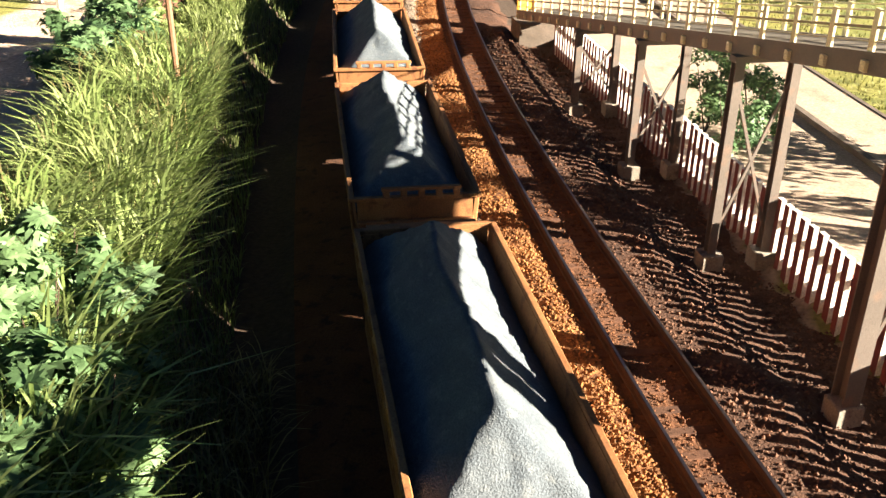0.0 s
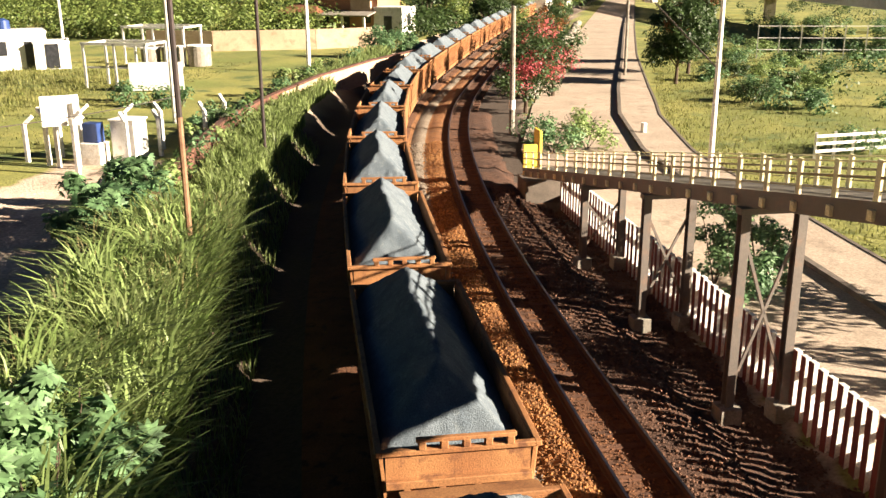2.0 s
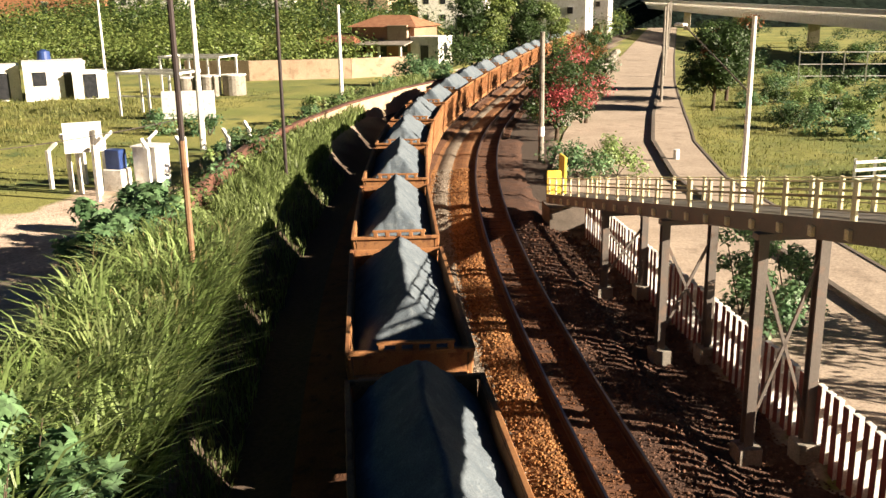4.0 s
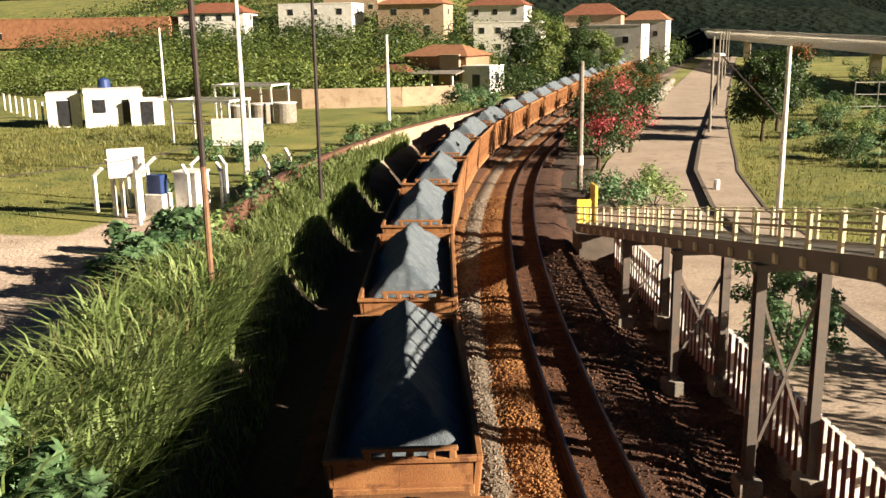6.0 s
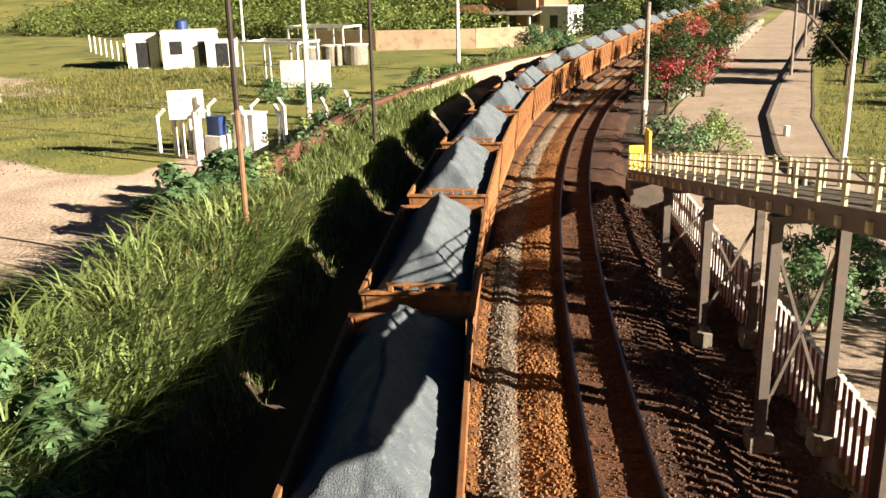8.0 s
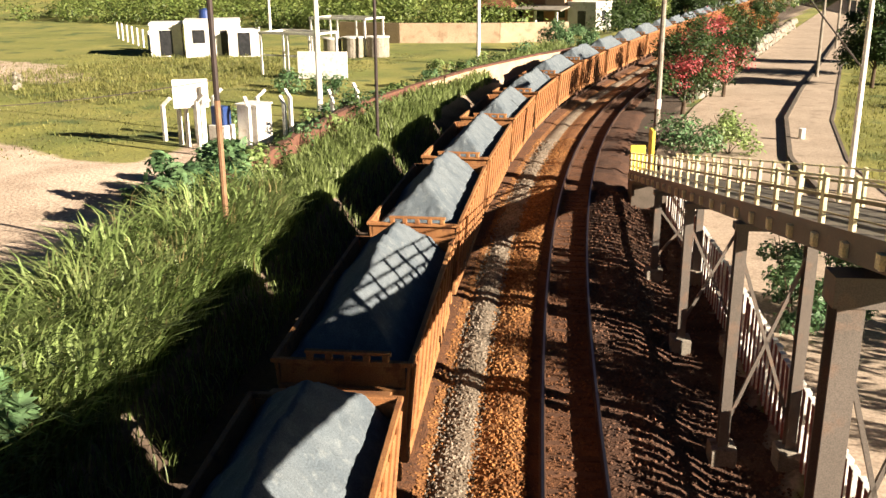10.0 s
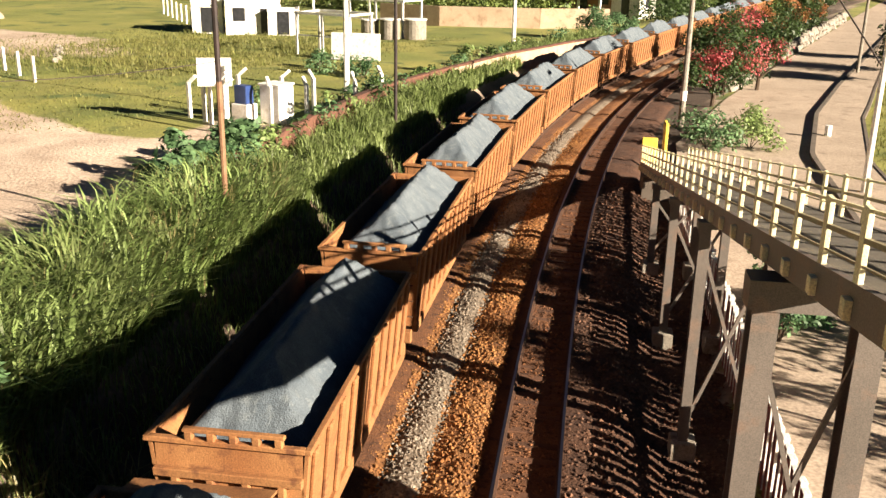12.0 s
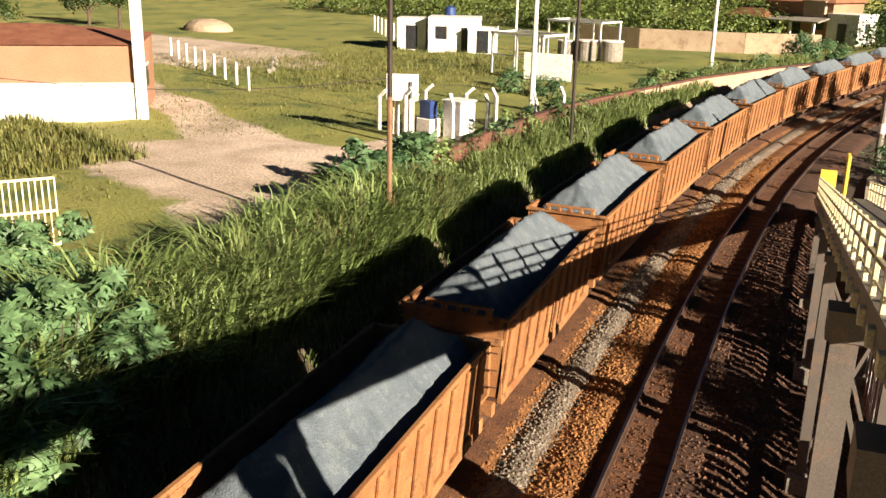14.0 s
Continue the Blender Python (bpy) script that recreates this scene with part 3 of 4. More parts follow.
# ---- picket fence ----
def build_fence():
    f = thing("boundary_fence", "tall fence of thick white pickets with maroon inner faces", "fence")
    length, step, u = 31.0, 0.33, 1.29
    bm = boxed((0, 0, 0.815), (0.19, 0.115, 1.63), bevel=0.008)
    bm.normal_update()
    # faces towards the railway take the darker maroon slot, the others white
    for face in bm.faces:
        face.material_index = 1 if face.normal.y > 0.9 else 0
    data = None
    for k in range(int(length / step)):
        p = R_AT + R_DIR * (-13 + k * step) + R_SIDE * u
        if data is None:
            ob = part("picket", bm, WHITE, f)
            data = ob.data
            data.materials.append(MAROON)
        else:
            ob = new("picket", data)
            ob.parent = f
        ob.matrix_local = pose(p.x, p.y, -0.43 + random.uniform(-0.02, 0.02), random.uniform(-1, 1), random.uniform(-0.7, 0.7), R_YAW + random.uniform(-3, 3))
    for z in (-0.05, 0.7):
        a, b = R_AT + R_DIR * -13 + R_SIDE * (u + 0.1), R_AT + R_DIR * 17.8 + R_SIDE * (u + 0.1)
        part("fence_rail", beam(bmesh.new(), (a.x, a.y, z), (b.x, b.y, z), 0.07, 0.18), MAROON, f)


# ---- road ----
def road_sheet(name, f0, f1, y0, y1, z, mat, label, category, thick=0.0):
    ys = np.concatenate([np.arange(y0, min(y1, 100), 1.0), np.arange(100, y1, 8.0)])
    verts, faces = [], []
    for y in ys:
        a, b = f0(y), f1(y)
        row = [(a, y, z - thick), (a, y, z), (b, y, z), (b, y, z - thick)]
        verts.extend(row)
    for i in range(len(ys) - 1):
        for j in range(3):
            q = i * 4 + j
            faces.append((q, q + 1, q + 5, q + 4))
    tagged(new(name, mesh_of(name, verts, faces, mat)), label, category, kind="structure")


def road_left(y):
    if y < 33:
        return float(np.interp(y, [-30, 6.0, 25.4, 33], [26, 11.0, 3.3, 0.0]))
    return float(np.interp(y, [33, 45, 60, 75, 90, 137, 250, 600], [0.0, -4.0, -5.6, -6.4, -7.2, -9.6, -14, -26]))


road_sheet("road", road_left, lambda y: kerb_x(y), -20, 400, -0.02, ROAD, "pale worn concrete street beside the railway", "road", 0.1)
road_sheet("kerb", lambda y: kerb_x(y), lambda y: kerb_x(y) + 0.22, 18, 300, 0.14, KERB, "dark weathered kerb of the street", "kerb", 0.25)
road_sheet("pavement", lambda y: kerb_x(y) + 0.222, lambda y: kerb_x(y) + 2.4 - 0.9 * smooth(60, 100, y), 20, 300, 0.1, ROAD, "pale concrete pavement along the street", "pavement", 0.2)
road_sheet("kerb", lambda y: kerb_x(y) + 2.402 - 0.9 * smooth(60, 100, y), lambda y: kerb_x(y) + 2.55 - 0.9 * smooth(60, 100, y), 20, 300, 0.13, KERB, "low dark edging of the pavement", "kerb", 0.25)


# ---- plants ----
def quads_mesh(name, verts, faces, mat):
    """A mesh of four-cornered faces from two arrays."""
    me = bpy.data.meshes.new(name)
    me.vertices.add(len(verts))
    me.vertices.foreach_set("co", np.ascontiguousarray(verts, dtype=np.float32).ravel())
    me.loops.add(faces.size)
    me.loops.foreach_set("vertex_index", np.ascontiguousarray(faces, dtype=np.int32).ravel())
    me.polygons.add(len(faces))
    me.polygons.foreach_set("loop_start", np.arange(0, faces.size, 4, dtype=np.int32))
    me.update(calc_edges=True)
    me.materials.append(mat)
    return me


def blades(name, spots, count, h0, h1, mat, label, w=0.02, seed=3, bend=0.5, category="grass", patchy=0.0):
    """Grass blades with three joints; spots(rng) gives x, y. patchy: how far the height follows tufts."""
    rng = np.random.default_rng(seed)
    base = np.empty((count, 3))
    tuft = np.ones(count)
    for i in range(count):
        x, y = spots(rng)
        base[i] = x, y, ground_z(x, y) - 0.02
        if patchy:
            tuft[i] = 1 + patchy * (noise.noise((x * 0.9, y * 0.9, seed)) + 0.6 * noise.noise((x * 2.7, y * 2.7, seed)))
    h = rng.uniform(h0, h1, count) * tuft
    a = rng.uniform(0, 2 * math.pi, count)
    b = rng.uniform(0.15, bend, count) * h
    ww = w * rng.uniform(0.7, 1.4, count)
    along = np.c_[np.cos(a), np.sin(a), np.zeros(count)]
    across = np.c_[-np.sin(a), np.cos(a), np.zeros(count)] * ww[:, None]
    up = np.array((0, 0, 1.0))
    rows = []
    for f, g, q in ((0, 0, 1), (0.5, 0.2, 1.0), (0.85, 0.65, 0.75), (0.93, 1.2, 0.08)):
        c = base + along * (b * g)[:, None] + up * (h * f)[:, None]
        rows += [c + across * q, c - across * q]
    verts = np.stack(rows, 1).reshape(-1, 3)
    k = np.arange(count)[:, None, None] * 8
    faces = (k + np.array([(0, 1, 3, 2), (2, 3, 5, 4), (4, 5, 7, 6)])).reshape(-1, 4)
    return tagged(new(name, quads_mesh(name, verts, faces, mat)), label, category, kind="stuff")


def leaf_mesh(name, clumps, per, size, mat, seed, lobes=False, flat=0.55):
    """Leaves on the outside of clumps (x, y, z, rx, ry, rz): folded diamonds, or lobed hands of five."""
    rng = np.random.default_rng(seed)
    cl = np.repeat(np.array(clumps, float), per, axis=0)
    n = len(cl)

    def unit(v):
        return v / (np.linalg.norm(v, axis=1)[:, None] + 1e-9)

    d = unit(rng.normal(size=(n, 3)))
    c = cl[:, :3] + d * cl[:, 3:] * rng.uniform(0.5, 1.08, (n, 1))
    nrm = unit(d * (1 - flat) + np.array([0, 0, flat]) + rng.normal(size=(n, 3)) * 0.3)
    t = unit(np.cross(nrm, rng.normal(size=(n, 3))))
    b = np.cross(nrm, t)
    s = size * rng.uniform(0.6, 1.35, (n, 1))
    wd = 0.3 if lobes else 0.45
    rows = []
    for a in ((-1.1, -0.55, 0, 0.55, 1.1) if lobes else (0,)):
        tt, bb = t * math.cos(a) + b * math.sin(a), b * math.cos(a) - t * math.sin(a)
        rows += [c, c + tt * s * 0.5 + bb * s * wd * 0.6 - nrm * s * 0.06, c + tt * s - nrm * s * 0.16, c + tt * s * 0.5 - bb * s * wd * 0.6 - nrm * s * 0.06]
    verts = np.stack(rows, 1).reshape(-1, 3)
    return quads_mesh(name, verts, np.arange(len(verts)).reshape(-1, 4), mat)


def crown(rng, x, y, z, r, h, n):
    out = []
    for i in range(n):
        a, d = rng.uniform(0, 6.28), r * math.sqrt(rng.uniform(0, 1)) * 0.8
        zz = z + h * rng.uniform(0.05, 0.95)
        q = r * rng.uniform(0.28, 0.48)
        out.append((x + math.cos(a) * d, y + math.sin(a) * d, zz, q, q, q * 0.75))
    return out


def tree(x, y, r, h, trunk, mat, label, seed, leaves=110, n=16, size=0.3, extra=None, category="tree", name="tree", z=None):
    rng = np.random.default_rng(seed)
    z0 = ground_z(x, y) if z is None else z
    t = thing(name, label, category)
    bm = bmesh.new()
    tube(bm, (x, y, z0 - 0.1), (x + 0.1, y, z0 + trunk + h * 0.4), 0.05 * r + 0.04, 0.025 * r, n=8)
    for k in range(6):
        a = k * 1.05 + rng.uniform(0, 0.5)
        zs = z0 + trunk * rng.uniform(0.7, 1.1)
        tube(bm, (x + 0.05, y, zs), (x + math.cos(a) * r * 0.65, y + math.sin(a) * r * 0.65, zs + h * rng.uniform(0.25, 0.6)), 0.022 * r + 0.015, 0.01, n=6)
    part("trunk", bm, BARK, t)
    cl = crown(rng, x, y, z0 + trunk, r, h, n)
    part("crown", leaf_mesh("crown", cl, leaves, size, mat, seed), mat, t)
    if extra:
        part("blossom", leaf_mesh("blossom", crown(rng, x, y, z0 + trunk + h * 0.2, r * 0.95, h * 0.8, 9), int(leaves * 0.8), size * 0.8, extra, seed + 9), extra, t)
    return t


def bush(x, y, r, h, mat, label, seed, leaves=70, n=9, size=0.16, lobes=False):
    rng = np.random.default_rng(seed)
    z0 = ground_z(x, y)
    t = thing("shrub", label, "shrub")
    bm = bmesh.new()
    for k in range(5):
        a = k * 1.26
        tube(bm, (x, y, z0 - 0.05), (x + math.cos(a) * r * 0.6, y + math.sin(a) * r * 0.6, z0 + h * 0.75), 0.025, 0.008, n=5)
    part("stem", bm, BARK, t)
    cl = crown(rng, x, y, z0 + 0.05, r, h * 0.85, n)
    part("leaves", leaf_mesh("leaves", cl, leaves, size, mat, seed, lobes), mat, t)
    return t


def bank_spot(u0, u1, s0, s1, p=1.0):
    def f(rng):
        q = LOADED.at(s0 + (s1 - s0) * rng.random() ** p, rng.uniform(u0, u1))
        return q[0], q[1]
    return f


blades("tall_grass", bank_spot(-7.4, -5.2, 15, 37, 1.2), 17000, 0.35, 1.0, GRASS, "tall green grass on the railway bank", 0.019, 3, 0.8, patchy=0.7)
blades("tall_grass", bank_spot(-6.2, -4.3, 15, 40, 1.2), 20000, 0.7, 1.5, GRASS, "tall green grass along the edge of the bank", 0.021, 13, 0.9, patchy=0.6)
blades("tall_grass", bank_spot(-6.3, -4.3, 40, 62, 1.0), 9000, 0.35, 0.9, GRASS, "knee-high grass below the brick wall", 0.024, 14, patchy=0.6)
blades("tall_grass", bank_spot(-6.8, -4.3, 18, 38, 1.0), 10000, 0.9, 1.7, LEAF_LIGHT, "bright reedy grass on the bank", 0.026, 4, 0.9, patchy=0.7)
blades("dry_grass", bank_spot(-7.2, -4.3, 14, 40, 1.0), 5000, 0.6, 1.6, GRASS_DRY, "straw-coloured grass stalks among the green", 0.012, 5, patchy=0.6)
blades("bank_grass", bank_spot(-4.6, -3.3, 12, 60, 1.2), 6000, 0.2, 0.7, GRASS, "short grass on the shaded bank foot", 0.014, 6)
blades("dead_grass", bank_spot(-4.6, -2.6, 15, 27, 1.0), 2500, 0.3, 0.9, GRASS_DRY, "dead brown grass in the ditch beside the train", 0.01, 12, 1.2)
blades("bank_grass", bank_spot(-6.4, -4.6, 56, 95, 1.2), 9000, 0.4, 0.9, GRASS, "grass along the far bank", 0.03, 7, patchy=0.6)


def field_spot(rng):
    while True:
        x, y = rng.uniform(-60, -14), rng.uniform(14, 75)
        u = side_of(x, y)
        if u < -15.5 and not (math.hypot((x + 19.5) * 0.75, y - 24) < 5.5):
            return x, y


blades("field_grass", field_spot, 26000, 0.04, 0.15, FIELD_GRASS, "short grass of the field", 0.02, 8, 0.9, patchy=0.8)


def right_spot(rng):
    y = rng.uniform(20, 110)
    return kerb_x(y) + 2.8 + rng.exponential(7), y


blades("verge_grass", right_spot, 16000, 0.06, 0.24, FIELD_GRASS, "rough grass beyond the pavement", 0.02, 9, 0.9, patchy=0.8)

# ---- shrubs and trees ----
_r = random.Random(4)
for k in range(11):
    p = LOADED.at(21.0 + k * 0.5, -4.4 - 0.75 * (k % 3) - 0.03 * k)
    bush(p[0], p[1], _r.uniform(0.7, 0.95), _r.uniform(1.9, 2.5), LEAF, "leafy castor shrub with lobed leaves on the bank", 40 + k, 42, 9, 0.25, True)
for k, (x, y) in enumerate([(-12.9, 22.6), (-13.6, 24.0), (-12.4, 24.6), (-13.4, 26.0), (-14.2, 27.6), (-12.4, 12.2), (-12.0, 11.0), (-11.4, 10.0)]):
    bush(x, y, 1.15, 1.7, LEAF, "broad-leaved green shrub at the edge of the bank", 60 + k, 60, 9, 0.24, True)
for k in range(16):
    p = LOADED.at(40 + k * 3.1, -6.6 - 0.8 * _r.random())
    bush(p[0], p[1], _r.uniform(0.9, 1.4), _r.uniform(1.0, 1.9), (LEAF, LEAF_LIGHT, LEAF_DARK)[k % 3], "rounded roadside shrub on the railway bank", 70 + k, 60, 8, 0.2)
for k, (x, y) in enumerate([(-2.4, 44.5), (-0.9, 46), (-3.6, 47.5), (-1.6, 49)]):
    bush(x, y, 1.5, 1.6, LEAF_LIGHT if k % 2 else LEAF, "loose green shrub beside the ramp's foot", 100 + k, 80, 9, 0.2)
for k, (x, y) in enumerate([(4.9, 24.0), (5.6, 25.6), (4.4, 26.2)]):
    bush(x, y, 0.9, 2.6, LEAF, "slender young tree-like shrub behind the fence", 110 + k, 150, 12, 0.15)
for k, (x, y, r, h) in enumerate([(-5.6, 57, 2.3, 3.6), (-6.3, 62, 2.6, 4.2), (-4.9, 65, 2.2, 3.6)]):
    tree(x, y, r, h, 1.0, LEAF_DARK, "small street tree with pink blossom", 120 + k, 240, 18, 0.2, PINK)
for k in range(7):
    y = 72 + k * 9
    tree(rail_x(y) + 4.6, y, 1.9, 3.6, 0.9, LEAF_DARK, "dusty street tree with rusty blossom between railway and street", 130 + k, 190, 14, 0.22, ORANGE_LEAF if k % 2 else None)
for k, (x, y, r, h) in enumerate([(3.4, 74, 2.3, 4.4), (4.4, 81, 2.6, 4.8), (4.0, 90, 2.6, 4.8)]):
    tree(x, y, r, h, 1.6, LEAF_DARK, "dark street tree with orange flowers by the pavement", 150 + k, 420, 22, 0.26, ORANGE_LEAF if k == 1 else None)
for k in range(26):
    x, y = kerb_x(50 + k * 2.4) + 5 + _r.uniform(1, 22), 48 + k * 2.4
    bush(x, y, _r.uniform(1.2, 2.2), _r.uniform(0.9, 1.6), (LEAF, LEAF_DARK, LEAF_LIGHT)[k % 3], "low scrub on the waste ground", 170 + k, 170, 10, 0.17)


for k, (x, y, r, h) in enumerate([(-27.2, 117, 2.8, 6.4), (-24.4, 121, 3.2, 8.0), (-21.4, 127, 3.2, 7.4), (-19.2, 134, 3.0, 7.0), (-23.0, 134, 3.4, 9.0)]):
    tree(x, y, r, h, 1.2, WOOD_LEAF if k % 2 else LEAF_DARK, "tall dense green tree beside the railway", 300 + k, 420, 22, 0.3)
for k, (x, y, r, h) in enumerate([(-22.4, 80.5, 1.7, 2.6), (-20.8, 82.5, 1.6, 2.2), (-19.6, 86.0, 1.5, 2.0)]):
    bush(x, y, r, h, LEAF, "big rounded green bush at the end of the yard wall", 320 + k, 220, 12, 0.2)
for k in range(7):
    y = 66 + k * 6.5
    bush(rail_x(y) + 4.0 + 0.4 * (k % 2), y, 1.2, 1.8, (LEAF_DARK, WOOD_LEAF)[k % 2], "dusty hedge shrub between railway and street", 330 + k, 170, 10, 0.16)
for k, (x, y, r, h) in enumerate([(-76, 36, 3.0, 5.0), (-79, 47, 3.2, 5.4), (-88, 55, 3.2, 5.0)]):
    tree(x, y, r, h, 2.6, LEAF_DARK, "shade tree with whitewashed trunk beside the sandy yard", 345 + k, 260, 16, 0.3)

tree(13.0, 24.8, 2.2, 4.3, 1.7, LEAF, "spreading street tree that shades the road", 360, 200, 16, 0.24)
tree(14.2, 20.2, 1.9, 3.6, 1.7, LEAF, "young street tree that shades the road", 361, 170, 13, 0.24)

# rubble wall between railway and street
rw = thing("rubble_wall", "low rough wall of pale rubble stones between railway and street", "wall", kind="structure")
_q = random.Random(9)
rocks = []
for k in range(4):
    bm = bmesh.new()
    bmesh.ops.create_icosphere(bm, subdivisions=1, radius=0.5)
    for v in bm.verts:
        v.co *= _q.uniform(0.75, 1.1)
    rocks.append(part("stone", bm, CONCRETE, rw))
    rocks[-1].matrix_local = pose(road_left(66) - 0.4, 66 - k * 0.7, 0.15, 0, 0, k * 40)
for k in range(130):
    y = 67 + k * 0.55
    ob = new("stone", rocks[k % 4].data)
    ob.parent = rw
    ob.matrix_local = pose(road_left(y) - 0.45 + _q.uniform(-0.2, 0.2), y, (0.15, 0.75)[k % 2] + _q.uniform(-0.1, 0.1), _q.uniform(0, 90), _q.uniform(0, 90), _q.uniform(0, 180))


# ---- poles ----
def pole(name, x, y, z, h, r0, r1, mat, label, m2=None, cut=None):
    t = thing(name, label, "pole")
    if m2 is None:
        part("shaft", tube(bmesh.new(), (x, y, z - 0.3), (x, y, z + h), r0, r1, n=10), mat, t)
    else:
        part("lower_shaft", tube(bmesh.new(), (x, y, z - 0.3), (x, y, cut), r0, r0, n=8), mat, t)
        part("upper_shaft", tube(bmesh.new(), (x, y, cut), (x, y, z + h), r0 * 0.95, r1, n=8), m2, t)
    return t


pole("rail_pole", -8.5, 20.3, 0.8, 9.5, 0.075, 0.07, POLE_RUST, "slim rusty pole with a dark upper half on the bank", POLE_DARK, 5.2)
pole("rail_pole", -13.3, 35.6, 0.8, 10.5, 0.075, 0.07, POLE_DARK, "slim dark pole among the shrubs")
pole("concrete_pole", -22.0, 44.0, 1.0, 9.0, 0.17, 0.1, WHITE, "whitewashed concrete pole in the field")
pole("concrete_pole", -24.2, 68.6, 1.0, 7.0, 0.17, 0.11, WHITE, "whitewashed concrete pole in the field")
pole("concrete_pole", -62.0, 92.0, 1.0, 8.0, 0.17, 0.11, WHITE, "whitewashed concrete pole by the white house")
p = pole("street_lamp", 4.71, 39.7, 0.0, 7.5, 0.13, 0.09, WHITE, "white street lamp with a bare arm")
part("arm", tube(bmesh.new(), (4.71, 39.7, 4.6), (2.0, 44.5, 7.0), 0.035, n=6), STEEL, p)
part("lamp_head", boxed((1.8, 44.9, 7.05), (0.3, 0.8, 0.14), rot=(0, 0, 29), bevel=0.04), WHITE, p)
p = pole("concrete_pole", -5.3, 50.0, 0.0, 6.6, 0.16, 0.12, CONCRETE, "grey concrete pole beside the track with a white band")
part("band", tube(bmesh.new(), (-5.3, 50.0, 1.2), (-5.3, 50.0, 1.7), 0.17, n=12), WHITE, p)
for k in range(5):
    y = 78 + k * 26
    pole("street_pole", kerb_x(y) + 0.5, y, 0.0, 7.5, 0.13, 0.09, CONCRETE, "grey street pole at the kerb")
pole("short_post", 1.7, 50.6, 0.0, 0.6, 0.16, 0.16, WHITE, "short white bollard at the kerb end")

# ---- brick wall along the bank ----
W = [(-12.0, 24.6), (-14.4, 31.5), (-16.6, 39.0), (-17.7, 47.8), (-18.4, 55.5), (-18.2, 66), (-16.8, 78)]


def build_wall():
    w = thing("boundary_wall", "low old brick wall, rendered pale farther along", "wall", kind="structure")
    for (x0, y0), (x1, y1) in zip(W, W[1:]):
        hz = 1.05
        far = y0 > 44
        part("wall_panel", beam(bmesh.new(), (x0, y0, FIELD_Z + hz / 2 - 0.2), (x1, y1, FIELD_Z + hz / 2 - 0.2), 0.2, hz + 0.4), TANWALL if far else BRICK, w)
        part("coping", beam(bmesh.new(), (x0, y0, FIELD_Z + hz + 0.08), (x1, y1, FIELD_Z + hz + 0.08), 0.3, 0.12), BRICK, w)


build_wall()


# ---- things in the field ----
def white_post(x, y, h, bent=True, group="white concrete posts of the enclosure", ang=0.0):
    t = thing("fence_post", "white concrete fence post with a bent top" if bent else "plain white concrete post", "post", group)
    part("shaft", boxed((x, y, FIELD_Z + h / 2 - 0.15), (0.16, 0.16, h + 0.3), bevel=0.015), WHITE, t)
    if bent:
        part("bent_top", beam(bmesh.new(), (x, y, FIELD_Z + h - 0.05), (x + 0.4 * math.cos(ang), y + 0.4 * math.sin(ang), FIELD_Z + h + 0.3), 0.13, 0.13), WHITE, t)


for k, (x, y, h, a) in enumerate([(-22.9, 33.3, 1.5, 0.2), (-22.2, 34.6, 1.5, 0.3), (-21.6, 32.9, 1.9, 2.8), (-21.3, 34.8, 1.8, 0.4), (-20.0, 32.5, 1.7, 0.3), (-18.4, 33.6, 1.7, 2.6), (-18.2, 35.8, 1.5, 2.6), (-17.4, 38.4, 1.5, 2.6), (-17.7, 41.0, 1.5, 2.6), (-20.3, 36.6, 1.6, 0.5), (-18.9, 37.2, 1.6, 2.8), (-19.4, 31.6, 2.1, 0.0)]):
    white_post(x, y, h, True, ang=a)
sg = thing("sign_board", "blank white notice board on two posts", "sign")
part("board", boxed((-20.6, 32.6, 3.2), (1.45, 0.08, 1.2), rot=(0, 0, 40), bevel=0.01), WHITE, sg)
for dx in (-0.35, 0.45):
    part("post", boxed((-20.6 + dx, 32.7 + dx * 0.2, 2.2), (0.13, 0.13, 2.6)), WHITE, sg)
bx = thing("meter_cabinet", "blue cabinet on a white plinth", "cabinet")
part("body", boxed((-19.9, 33.6, 2.2), (0.7, 0.5, 0.8), bevel=0.03), BLUE, bx)
part("plinth", boxed((-19.9, 33.6, 1.35), (0.9, 0.7, 0.9), bevel=0.03), WHITE, bx)
bx = thing("pump_box", "white rendered box beside the notice board", "utility box")
part("body", boxed((-18.9, 34.6, 1.75), (1.1, 1.0, 1.7), bevel=0.03), WHITE, bx)
part("lid", boxed((-18.9, 34.6, 2.63), (1.2, 1.1, 0.08), bevel=0.02), WHITE, bx)


def frame_stand(x, y, w, d, h, label):
    t = thing("pipe_frame", label, "frame")
    for dx in (-w / 2, 0, w / 2):
        for dy in (-d / 2, d / 2):
            part("leg", boxed((x + dx, y + dy, FIELD_Z + h / 2 - 0.1), (0.16, 0.16, h + 0.2)), WHITE, t)
    for dy in (-d / 2, d / 2):
        part("top_beam", boxed((x, y + dy, FIELD_Z + h), (w + 0.3, 0.16, 0.18)), WHITE, t)
    for dx in (-w / 2, w / 2):
        part("cross_bar", boxed((x + dx, y, FIELD_Z + h - 0.002), (0.14, d, 0.14)), WHITE, t)
    part("lower_rail", boxed((x, y - d / 2, FIELD_Z + h * 0.45), (w, 0.08, 0.1)), WHITE, t)


